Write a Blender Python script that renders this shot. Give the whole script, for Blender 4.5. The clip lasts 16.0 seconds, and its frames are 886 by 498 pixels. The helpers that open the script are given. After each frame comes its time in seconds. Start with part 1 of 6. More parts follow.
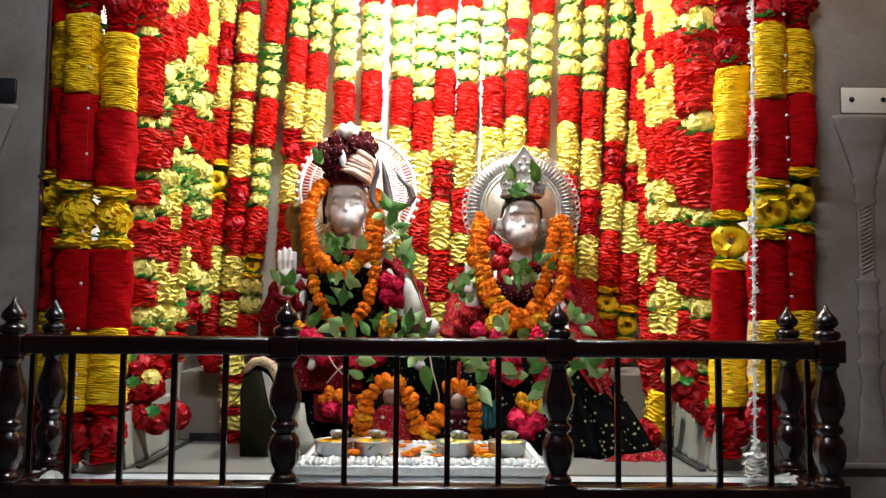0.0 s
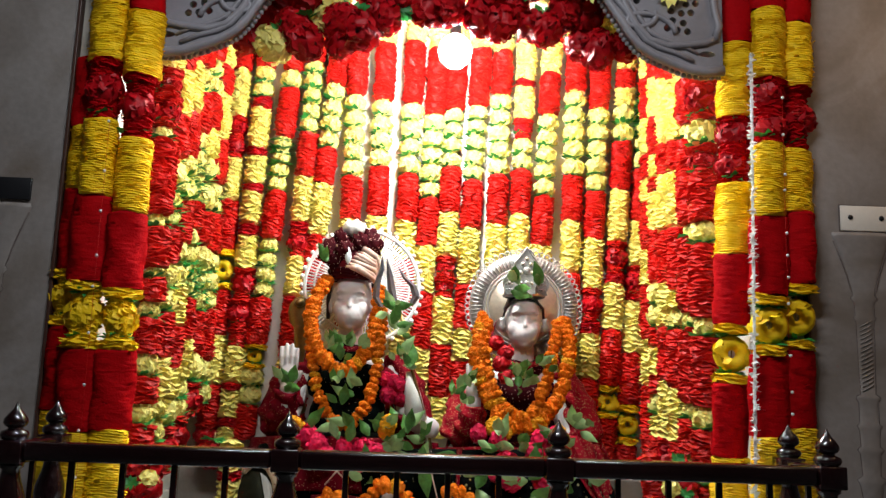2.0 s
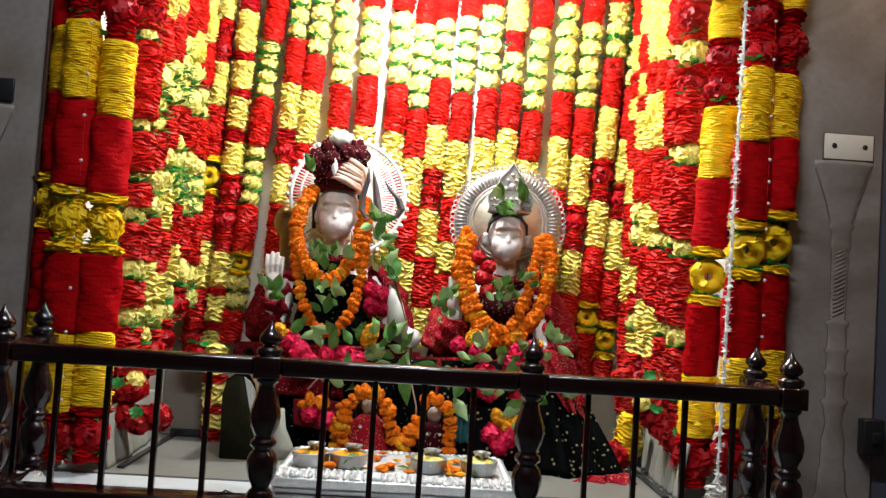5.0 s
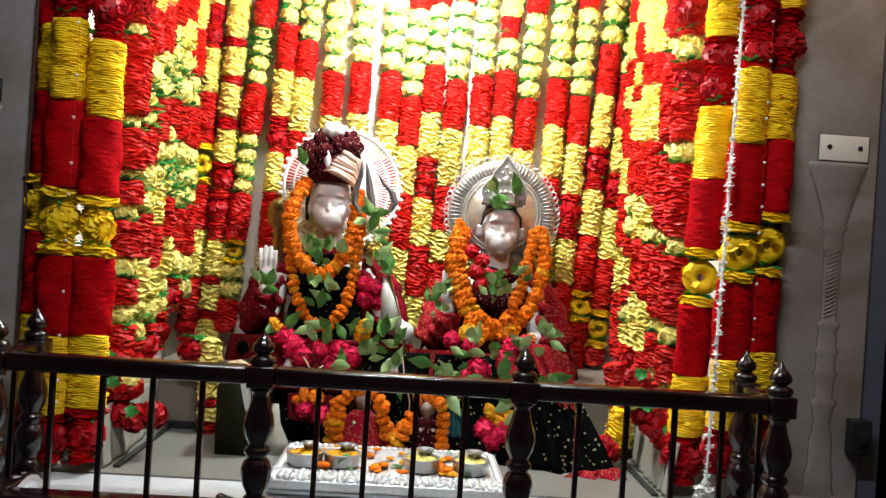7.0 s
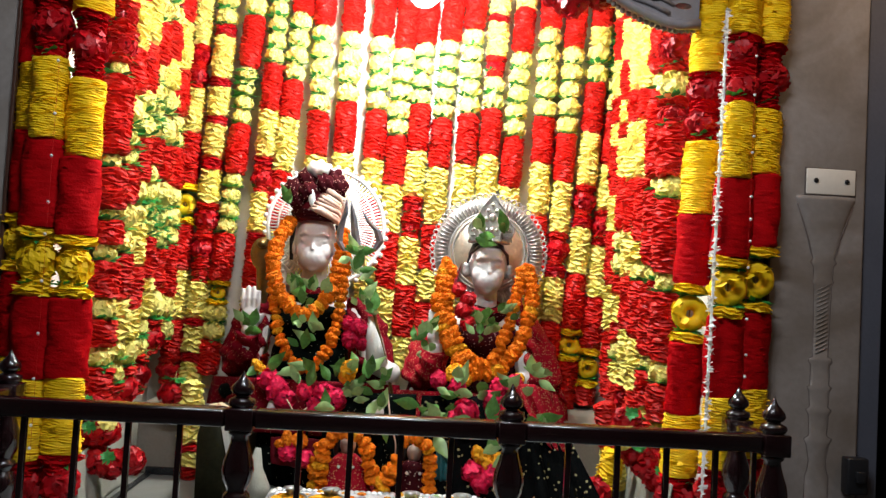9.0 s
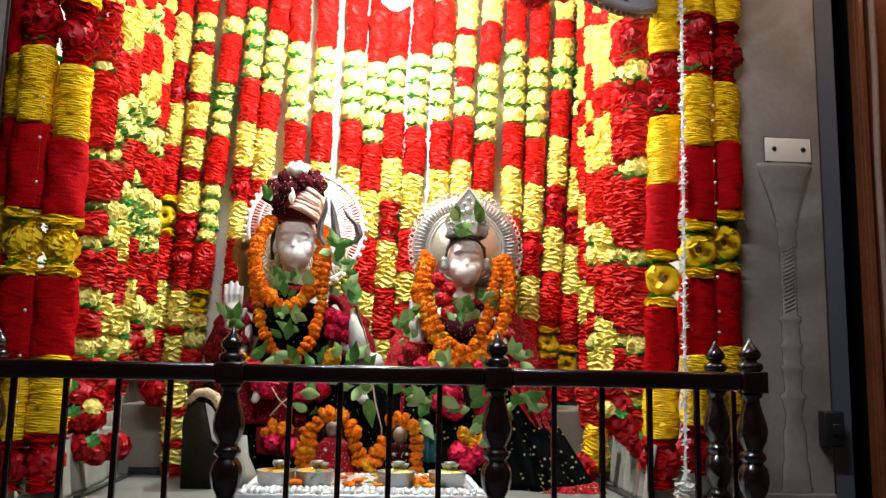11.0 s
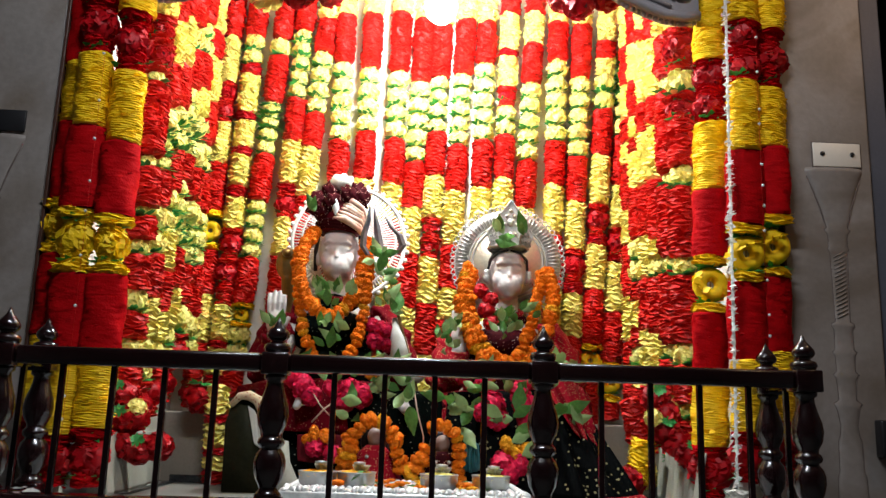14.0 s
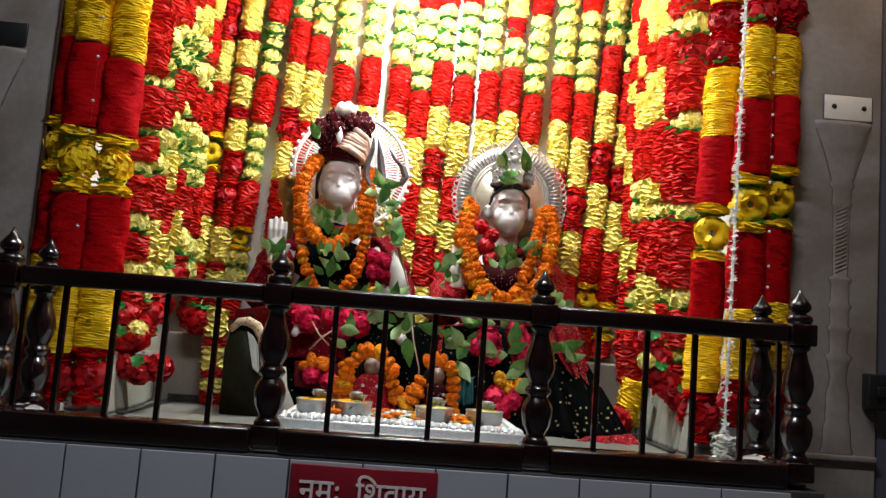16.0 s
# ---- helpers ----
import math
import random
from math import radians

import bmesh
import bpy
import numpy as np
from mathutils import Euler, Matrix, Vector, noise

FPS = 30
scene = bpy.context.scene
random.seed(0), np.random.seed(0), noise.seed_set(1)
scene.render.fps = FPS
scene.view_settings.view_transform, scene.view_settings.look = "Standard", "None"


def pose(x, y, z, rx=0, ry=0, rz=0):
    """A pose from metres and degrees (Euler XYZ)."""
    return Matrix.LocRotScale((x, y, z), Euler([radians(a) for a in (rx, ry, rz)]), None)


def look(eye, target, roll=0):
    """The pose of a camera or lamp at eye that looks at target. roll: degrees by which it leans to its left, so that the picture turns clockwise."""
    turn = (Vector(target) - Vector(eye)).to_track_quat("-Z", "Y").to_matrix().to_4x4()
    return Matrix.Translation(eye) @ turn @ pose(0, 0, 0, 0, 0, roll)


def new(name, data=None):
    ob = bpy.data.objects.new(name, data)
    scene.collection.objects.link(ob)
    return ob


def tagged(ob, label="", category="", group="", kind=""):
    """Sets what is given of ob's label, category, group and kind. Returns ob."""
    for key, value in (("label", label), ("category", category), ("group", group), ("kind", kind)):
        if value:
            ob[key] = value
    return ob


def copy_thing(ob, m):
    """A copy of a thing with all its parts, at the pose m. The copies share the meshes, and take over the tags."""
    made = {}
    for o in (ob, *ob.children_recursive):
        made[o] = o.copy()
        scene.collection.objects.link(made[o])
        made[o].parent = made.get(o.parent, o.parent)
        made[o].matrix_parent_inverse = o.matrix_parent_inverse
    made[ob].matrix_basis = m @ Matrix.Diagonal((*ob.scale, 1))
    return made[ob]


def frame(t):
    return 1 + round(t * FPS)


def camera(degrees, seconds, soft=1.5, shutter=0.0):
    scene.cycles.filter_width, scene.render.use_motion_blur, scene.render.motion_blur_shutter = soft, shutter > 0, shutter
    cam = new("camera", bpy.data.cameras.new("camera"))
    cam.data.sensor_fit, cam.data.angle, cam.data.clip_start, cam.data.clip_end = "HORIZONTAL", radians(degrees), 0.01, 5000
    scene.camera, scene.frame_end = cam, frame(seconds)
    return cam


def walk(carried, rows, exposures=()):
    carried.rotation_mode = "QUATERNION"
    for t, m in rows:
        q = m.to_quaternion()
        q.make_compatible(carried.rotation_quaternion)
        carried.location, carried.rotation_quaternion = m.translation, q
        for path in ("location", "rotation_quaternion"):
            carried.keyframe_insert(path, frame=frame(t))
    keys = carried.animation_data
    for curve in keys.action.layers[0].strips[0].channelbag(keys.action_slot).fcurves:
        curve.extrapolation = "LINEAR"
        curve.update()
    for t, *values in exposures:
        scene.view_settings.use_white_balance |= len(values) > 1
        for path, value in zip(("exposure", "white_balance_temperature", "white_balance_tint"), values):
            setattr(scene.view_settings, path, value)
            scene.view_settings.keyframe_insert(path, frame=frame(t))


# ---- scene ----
cam = camera(55.5, 16.0, soft=1.4)
from mathutils.geometry import tessellate_polygon

PATH = [
    (0, (0.018, -2.233, 1.414), (0.048, -0.24, 1.574), 0.5),
    (0.5, (0.03, -2.24, 1.443), (0.052, -0.254, 1.68), 1.0),
    (1, (0.023, -2.254, 1.478), (0.051, -0.272, 1.75), 1.4),
    (1.5, (0.019, -2.265, 1.5), (0.044, -0.287, 1.79), 1.6),
    (2, (0.008, -2.276, 1.548), (0.031, -0.3, 1.858), 1.9),
    (2.5, (0.007, -2.283, 1.58), (0.033, -0.308, 1.889), 1.9),
    (3, (0.009, -2.292, 1.593), (0.038, -0.317, 1.908), 2.1),
    (3.5, (0.015, -2.289, 1.606), (0.052, -0.313, 1.908), 3.6),
    (4, (0.019, -2.286, 1.594), (0.075, -0.297, 1.794), 3.9),
    (4.5, (0.026, -2.3, 1.602), (0.086, -0.305, 1.732), 3.6),
    (5, (0.028, -2.302, 1.572), (0.084, -0.305, 1.665), 3.6),
    (7.5, (0.031, -2.303, 1.733), (0.104, -0.304, 1.711), 3.7),
    (8, (0.048, -2.295, 1.732), (0.115, -0.297, 1.704), 3.6),
    (8.5, (0.066, -2.273, 1.72), (0.149, -0.275, 1.708), 2.9),
    (9, (0.052, -2.26, 1.701), (0.138, -0.264, 1.795), 3.2),
    (11.5, (0.022, -2.32, 1.279), (0.182, -0.348, 1.574), 0.8),
    (12, (0.018, -2.323, 1.245), (0.162, -0.354, 1.562), 0.3),
    (12.5, (0.025, -2.321, 1.227), (0.148, -0.354, 1.572), 0.2),
    (13, (0.012, -2.3, 1.201), (0.134, -0.337, 1.56), 0.3),
    (13.5, (0.005, -2.297, 1.198), (0.083, -0.338, 1.594), 1.3),
    (14, (0.005, -2.279, 1.196), (0.067, -0.32, 1.595), 1.8),
    (14.5, (0.003, -2.271, 1.188), (0.057, -0.312, 1.587), 2.2),
    (15, (-0.015, -2.277, 1.224), (0.011, -0.308, 1.575), 3.7),
    (15.5, (-0.01, -2.267, 1.218), (0.037, -0.287, 1.497), 4.2),
    (16, (-0.03, -2.284, 1.237), (0.059, -0.298, 1.457), 4.3),
]
EXPOSURE = [(0, 0.0), (1.5, -0.13), (3.0, -0.26), (4.0, -0.15), (5.0, -0.03), (7.5, 0.06), (9.0, 0.0), (12.5, 0.12), (14.5, -0.08), (16.0, -0.14)]
walk(cam, [(t, look(eye, target, roll)) for t, eye, target, roll in PATH], EXPOSURE)

# ---- light ----
world = bpy.data.worlds.new("hall_dusk")
scene.world = world
world.use_nodes = True
world.node_tree.nodes["Background"].inputs[0].default_value = (0.75, 0.82, 1.0, 1)
world.node_tree.nodes["Background"].inputs[1].default_value = 0.02

BULB = (0.065, 0.80, 2.80)


def lamp(name, kind, at, energy, colour, size, turn=None):
    data = bpy.data.lights.new(name, kind)
    data.energy, data.color = energy, colour
    if kind == "AREA":
        data.shape, data.size, data.size_y = "RECTANGLE", size[0], size[1]
    else:
        data.shadow_soft_size = size
    ob = new(name, data)
    ob.matrix_world = turn if turn is not None else Matrix.Translation(at)
    return ob


lamp("bulb_light", "POINT", BULB, 572, (0.88, 0.965, 1.0), 0.075)
# fill for the shrine's front, from an assumed tube out of view
lamp("tube_light", "AREA", None, 52, (0.88, 0.93, 1.0), (1.2, 0.05), look((-0.05, -1.0, 3.46), (-0.05, -0.75, 1.0)))
# warm fill added to brown the right pillar's top
lamp("warm_fill_light", "POINT", (2.0, -0.45, 3.1), 26, (1.0, 0.60, 0.32), 0.05)


# ---- materials ----
def material(name, base, rough=0.6, metal=0.0, vary=0.25, scale=9.0, bump=0.25, fine=90.0, dark=None, spread=0.0, sheen=0.0, clear=0.0, through_light=0.0, stain=0.0, spec=0.5):
    m = bpy.data.materials.new(name)
    m.use_nodes = True
    nt = m.node_tree
    n, l = nt.nodes, nt.links
    p = n["Principled BSDF"]
    tc = n.new("ShaderNodeTexCoord")
    big = n.new("ShaderNodeTexNoise")
    big.inputs["Scale"].default_value, big.inputs["Detail"].default_value = scale, 6
    small = n.new("ShaderNodeTexNoise")
    small.inputs["Scale"].default_value, small.inputs["Detail"].default_value = fine, 4
    l.new(tc.outputs["Object"], big.inputs["Vector"])
    l.new(tc.outputs["Object"], small.inputs["Vector"])
    ramp = n.new("ShaderNodeValToRGB")
    low = dark if dark else tuple(c * (1 - vary) for c in base)
    ramp.color_ramp.elements[0].position, ramp.color_ramp.elements[1].position = 0.34, 0.66
    ramp.color_ramp.elements[0].color = (*low, 1)
    ramp.color_ramp.elements[1].color = (*base, 1)
    mix = n.new("ShaderNodeMath")
    mix.operation = "MULTIPLY_ADD"
    mix.inputs[1].default_value, mix.inputs[2].default_value = 0.35, 0.0
    l.new(small.outputs["Fac"], mix.inputs[0])
    add = n.new("ShaderNodeMath")
    add.operation = "MULTIPLY_ADD"
    add.inputs[1].default_value = 0.65
    l.new(big.outputs["Fac"], add.inputs[0])
    l.new(mix.outputs[0], add.inputs[2])
    l.new(add.outputs[0], ramp.inputs["Fac"])
    out = ramp.outputs["Color"]
    if spread > 0:
        info = n.new("ShaderNodeObjectInfo")
        geo = n.new("ShaderNodeNewGeometry")
        both = n.new("ShaderNodeMath")
        both.operation = "ADD"
        l.new(info.outputs["Random"], both.inputs[0])
        l.new(geo.outputs["Random Per Island"], both.inputs[1])
        hsv = n.new("ShaderNodeHueSaturation")
        val = n.new("ShaderNodeMapRange")
        val.inputs["From Max"].default_value = 2.0
        val.inputs["To Min"].default_value, val.inputs["To Max"].default_value = 1 - spread, 1 + spread
        l.new(both.outputs[0], val.inputs["Value"])
        l.new(val.outputs["Result"], hsv.inputs["Value"])
        l.new(out, hsv.inputs["Color"])
        out = hsv.outputs["Color"]
    if stain > 0:
        st = n.new("ShaderNodeTexNoise")
        st.inputs["Scale"].default_value, st.inputs["Detail"].default_value, st.inputs["Distortion"].default_value = 2.2, 8, 1.5
        l.new(tc.outputs["Object"], st.inputs["Vector"])
        sr = n.new("ShaderNodeMapRange")
        sr.inputs["From Min"].default_value, sr.inputs["From Max"].default_value = 0.46, 0.70
        sr.inputs["To Max"].default_value = stain
        l.new(st.outputs["Fac"], sr.inputs["Value"])
        mx = n.new("ShaderNodeMix")
        mx.data_type = "RGBA"
        mx.inputs["B"].default_value = (base[0] * 0.45, base[1] * 0.38, base[2] * 0.30, 1)
        l.new(sr.outputs["Result"], mx.inputs["Factor"])
        l.new(out, mx.inputs["A"])
        out = mx.outputs["Result"]
    l.new(out, p.inputs["Base Color"])
    p.inputs["Roughness"].default_value, p.inputs["Metallic"].default_value = rough, metal
    p.inputs["Sheen Weight"].default_value = sheen
    p.inputs["Specular IOR Level"].default_value = spec
    p.inputs["Coat Weight"].default_value = clear
    if bump > 0:
        b = n.new("ShaderNodeBump")
        b.inputs["Strength"].default_value, b.inputs["Distance"].default_value = bump, 0.004
        l.new(small.outputs["Fac"], b.inputs["Height"])
        l.new(b.outputs["Normal"], p.inputs["Normal"])
    if through_light > 0:
        tr = n.new("ShaderNodeBsdfTranslucent")
        l.new(out, tr.inputs["Color"])
        ms = n.new("ShaderNodeMixShader")
        ms.inputs["Fac"].default_value = through_light
        l.new(p.outputs["BSDF"], ms.inputs[1])
        l.new(tr.outputs["BSDF"], ms.inputs[2])
        l.new(ms.outputs["Shader"], n["Material Output"].inputs["Surface"])
    return m


def glow(name, colour, strength):
    m = bpy.data.materials.new(name)
    m.use_nodes = True
    p = m.node_tree.nodes["Principled BSDF"]
    p.inputs["Emission Color"].default_value = (*colour, 1)
    p.inputs["Emission Strength"].default_value = strength
    return m


RED = material("red_satin_petals", (0.60, 0.009, 0.005), 0.5, vary=0.35, scale=16, bump=0.4, fine=160, spread=0.16, through_light=0.08, spec=0.24)
VELVET = material("deep_red_velvet_ribbon", (0.44, 0.0025, 0.005), 0.7, vary=0.30, scale=16, bump=0.4, fine=160, spread=0.12, through_light=0.05, spec=0.04)
ROSE = material("crimson_petals", (0.56, 0.004, 0.010), 0.45, vary=0.45, scale=22, bump=0.4, fine=140, spread=0.16, through_light=0.15, spec=0.25)
YELLOW = material("yellow_satin_petals", (0.97, 0.63, 0.010), 0.55, vary=0.22, scale=16, bump=0.5, fine=160, spread=0.12, through_light=0.08, spec=0.25)
BUTTER = material("butter_yellow_ribbon", (0.92, 0.79, 0.20), 0.5, vary=0.25, scale=18, bump=0.5, fine=160, spread=0.12, through_light=0.08, spec=0.25)
LEMON = material("lemon_petals", (0.92, 0.82, 0.25), 0.5, vary=0.18, scale=20, bump=0.4, fine=140, spread=0.1, through_light=0.22, spec=0.2)
GREEN = material("green_cloth_leaf", (0.04, 0.34, 0.06), 0.5, vary=0.5, scale=24, bump=0.3, spread=0.25, through_light=0.2)
LEAF = material("bilva_leaf", (0.10, 0.27, 0.050), 0.38, vary=0.55, scale=24, bump=0.25, spread=0.45, through_light=0.14, spec=0.42)
ORANGE = material("marigold_orange", (0.92, 0.245, 0.008), 0.6, vary=0.35, scale=60, bump=0.6, fine=260, spread=0.2, through_light=0.15, spec=0.15)
GOLDEN = material("marigold_golden", (0.85, 0.40, 0.015), 0.65, vary=0.35, scale=60, bump=0.6, fine=260, spread=0.15, spec=0.15)
PINK = material("pink_rose_petals", (0.88, 0.018, 0.09), 0.5, vary=0.5, scale=40, bump=0.4, spread=0.25, through_light=0.15, spec=0.15)
MARBLE = material("white_marble", (0.53, 0.555, 0.57), 0.42, vary=0.14, scale=4.0, bump=0.12, fine=40, stain=0.35)
PILLAR = material("aged_pillar_marble", (0.31, 0.275, 0.25), 0.5, vary=0.30, scale=3.2, bump=0.25, fine=45, stain=0.75)
FIGURE = material("polished_statue_marble", (0.54, 0.50, 0.475), 0.6, vary=0.05, scale=5, bump=0.02, fine=60, spec=0.25)
WALL = material("cream_wall_paint", (0.78, 0.73, 0.62), 0.6, vary=0.18, scale=4, bump=0.2, fine=60, stain=0.35)
HALL = material("hall_wall_paint", (0.22, 0.22, 0.23), 0.7, vary=0.15, scale=3, bump=0.2, stain=0.3)
STONE = material("grey_floor_stone", (0.13, 0.125, 0.12), 0.35, vary=0.25, scale=5, bump=0.1, stain=0.3)
WOOD = material("dark_polished_wood", (0.012, 0.0035, 0.004), 0.20, vary=0.5, scale=14, bump=0.08, fine=70, clear=0.5)
TILE = material("white_glazed_tile", (0.42, 0.43, 0.475), 0.18, vary=0.06, scale=6, bump=0.03, spread=0.04)
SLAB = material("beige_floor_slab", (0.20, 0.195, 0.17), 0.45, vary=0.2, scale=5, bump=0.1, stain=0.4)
GROUT = material("dark_tile_grout", (0.05, 0.05, 0.055), 0.9)
STRING = material("jute_string", (0.30, 0.20, 0.08), 0.8)


# ---- mesh helpers ----
def thing(name, label, category, at=(0, 0, 0), group="", kind=""):
    return tagged(new_at(name, at), label, category, group, kind)


def new_at(name, at):
    ob = new(name)
    ob.location = at
    ob.empty_display_size = 0.05
    return ob


def mesh_of(bm, name, mat, smooth=True):
    me = bpy.data.meshes.new(name)
    bm.to_mesh(me)
    bm.free()
    for m in mat if isinstance(mat, (list, tuple)) else [mat]:
        me.materials.append(m)
    if smooth:
        me.shade_smooth()
    return me


def part(name, bm, mat, parent, label="", smooth=True, at=None):
    ob = new(name, mesh_of(bm, name, mat, smooth) if isinstance(bm, bmesh.types.BMesh) else bm)
    ob.parent = parent
    if at is not None:
        ob.matrix_basis = at if isinstance(at, Matrix) else Matrix.Translation(at)
    return tagged(ob, label)


def solid(name, bm, mat, label, category, group="", kind="", smooth=True):
    return tagged(new(name, mesh_of(bm, name, mat, smooth)), label, category, group, kind)


def box(bm, lo, hi, bevel=0.0):
    r = bmesh.ops.create_cube(bm, size=1)
    c = [(a + b) / 2 for a, b in zip(lo, hi)]
    d = [b - a for a, b in zip(lo, hi)]
    for v in r["verts"]:
        v.co = Vector([c[i] + v.co[i] * d[i] for i in range(3)])
    if bevel > 0:
        es = {e for v in r["verts"] for e in v.link_edges}
        bmesh.ops.bevel(bm, geom=list(es), offset=bevel, segments=2, affect="EDGES", profile=0.5)
    return bm


def boxed(lo, hi, bevel=0.0):
    return box(bmesh.new(), lo, hi, bevel)


def lathe(profile, sides=24, bm=None, at=(0, 0, 0), stretch=(1, 1)):
    bm = bm or bmesh.new()
    rings = []
    for r, z in profile:
        rings.append([bm.verts.new((at[0] + stretch[0] * r * math.cos(2 * math.pi * k / sides), at[1] + stretch[1] * r * math.sin(2 * math.pi * k / sides), at[2] + z)) for k in range(sides)])
    for a, b in zip(rings, rings[1:]):
        for k in range(sides):
            j = (k + 1) % sides
            bm.faces.new((a[k], a[j], b[j], b[k]))
    bm.faces.new(rings[0][::-1])
    bm.faces.new(rings[-1])
    bmesh.ops.recalc_face_normals(bm, faces=bm.faces)
    return bm


def tube(path, radius, sides=8, bm=None, closed=False):
    """A round bar along points; radius a number or one for each point."""
    bm = bm or bmesh.new()
    pts = [Vector(p) for p in path]
    rad = radius if isinstance(radius, (list, tuple)) else [radius] * len(pts)
    rings, side = [], None
    for i, p in enumerate(pts):
        a, b = pts[max(i - 1, 0)], pts[min(i + 1, len(pts) - 1)]
        if closed:
            a, b = pts[i - 1], pts[(i + 1) % len(pts)]
        d = (b - a).normalized()
        if side is None:
            side = d.cross(Vector((0.31, 0.2, 0.93))).normalized()
        side = (side - d * side.dot(d)).normalized()
        up = d.cross(side)
        rings.append([bm.verts.new(p + rad[i] * (side * math.cos(2 * math.pi * k / sides) + up * math.sin(2 * math.pi * k / sides))) for k in range(sides)])
    pairs = list(zip(rings, rings[1:])) + ([(rings[-1], rings[0])] if closed else [])
    for a, b in pairs:
        for k in range(sides):
            j = (k + 1) % sides
            bm.faces.new((a[k], a[j], b[j], b[k]))
    if not closed:
        bm.faces.new(rings[0][::-1])
        bm.faces.new(rings[-1])
    bmesh.ops.recalc_face_normals(bm, faces=bm.faces)
    return bm


def from_arrays(name, verts, faces, mat, smooth=False, index=None):
    me = bpy.data.meshes.new(name)
    me.from_pydata([tuple(v) for v in verts], [], [tuple(f) for f in faces])
    for m in mat if isinstance(mat, (list, tuple)) else [mat]:
        me.materials.append(m)
    if index is not None:
        me.polygons.foreach_set("material_index", index)
    if smooth:
        me.shade_smooth()
    me.update()
    return me


# ---- the hall and the shrine's shell ----
LEDGE = 0.935
FACE = 0.40

solid("floor", boxed((-4.2, -8.6, -0.12), (4.2, 1.9, 0.0)), STONE, "grey stone hall floor", "floor", kind="structure", smooth=False)
solid("ceiling", boxed((-4.2, -8.6, 3.62), (4.2, 1.9, 3.74)), HALL, "plain painted hall ceiling", "ceiling", kind="structure", smooth=False)
solid("wall_south", boxed((-4.2, -8.75, 0.0), (4.2, -8.6, 3.62)), HALL, "plain painted hall wall", "wall", kind="structure", smooth=False)
solid("wall_west", boxed((-4.2, -8.6, 0.0), (-4.05, 1.9, 3.62)), HALL, "plain painted hall wall", "wall", kind="structure", smooth=False)
solid("wall_east", boxed((4.05, -8.6, 0.0), (4.2, 1.9, 3.62)), HALL, "plain painted hall wall", "wall", kind="structure", smooth=False)
solid("wall_alcove_back", boxed((-1.06, 1.56, LEDGE), (1.06, 1.70, 3.40)), WALL, "cream painted back wall of the shrine", "wall", kind="structure", smooth=False)
solid("wall_alcove_left", boxed((-1.22, FACE + 0.03, LEDGE), (-1.06, 1.70, 3.40)), WALL, "cream painted side wall of the shrine", "wall", kind="structure", smooth=False)
solid("wall_alcove_right", boxed((1.06, FACE + 0.03, LEDGE), (1.22, 1.70, 3.40)), WALL, "cream painted side wall of the shrine", "wall", kind="structure", smooth=False)
solid("ceiling_alcove", boxed((-1.22, FACE + 0.03, 3.40), (1.22, 1.70, 3.50)), WALL, "cream painted shrine ceiling", "ceiling", kind="structure", smooth=False)
solid("wall_over_shrine", boxed((-4.05, FACE + 0.02, 3.50), (4.05, 1.9, 3.62)), HALL, "plain wall over the shrine", "wall", kind="structure", smooth=False)
solid("lintel", boxed((-1.22, FACE, 3.05), (1.22, FACE + 0.10, 3.50)), PILLAR, "aged white marble lintel over the shrine", "lintel", kind="structure", smooth=False)
solid("plinth", boxed((-1.13, -0.045, 0.0), (1.13, 1.70, LEDGE - 0.02), 0.004), GROUT, "masonry plinth under the shrine", "plinth", kind="structure", smooth=False)
solid("ledge", boxed((-1.13, 0.048, LEDGE - 0.02), (1.13, 0.36, LEDGE), 0.004), MARBLE, "white marble ledge slab under the railing", "ledge", kind="structure", smooth=False)
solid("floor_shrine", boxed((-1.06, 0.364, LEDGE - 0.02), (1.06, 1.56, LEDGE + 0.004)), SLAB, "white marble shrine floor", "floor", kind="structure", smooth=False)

# ---- railing ----
S = 0.715


def post(name):
    ob = thing(name, "turned dark polished wooden railing post with pointed finial", "post", group="railing posts")
    part("base_block", boxed((-0.037, -0.037, 0.001), (0.037, 0.037, 0.052), 0.004), WOOD, ob)
    shaft = [(0.034, 0.05), (0.036, 0.058), (0.030, 0.066), (0.024, 0.074), (0.026, 0.082), (0.036, 0.10), (0.0415, 0.125), (0.0415, 0.145), (0.036, 0.163), (0.028, 0.172), (0.026, 0.178),
             (0.034, 0.184), (0.036, 0.192), (0.033, 0.200), (0.026, 0.206), (0.027, 0.214), (0.038, 0.236), (0.042, 0.262), (0.039, 0.285), (0.030, 0.312), (0.024, 0.334), (0.022, 0.350), (0.030, 0.356), (0.031, 0.364), (0.026, 0.372)]
    part("shaft", lathe([(r, z) for r, z in shaft]), WOOD, ob)
    part("head_block", boxed((-0.036, -0.036, 0.366), (0.036, 0.036, 0.425), 0.004), WOOD, ob)
    fin = [(0.020, 0.423), (0.032, 0.428), (0.036, 0.437), (0.033, 0.447), (0.020, 0.452), (0.018, 0.456), (0.026, 0.461), (0.031, 0.469), (0.029, 0.480), (0.020, 0.492), (0.010, 0.503), (0.005, 0.514), (0.001, 0.522)]
    part("finial", lathe(fin), WOOD, ob)
    return ob


POST_Z = LEDGE
first = post("railing_post")
spots = [((i - 1.5) * S, 0.0) for i in range(4)] + [(-1.5 * S, 0.245), (1.5 * S, 0.245)]
first.matrix_basis = Matrix.Translation((spots[0][0], spots[0][1], POST_Z))
for x, y in spots[1:]:
    copy_thing(first, Matrix.Translation((x, y, POST_Z)))


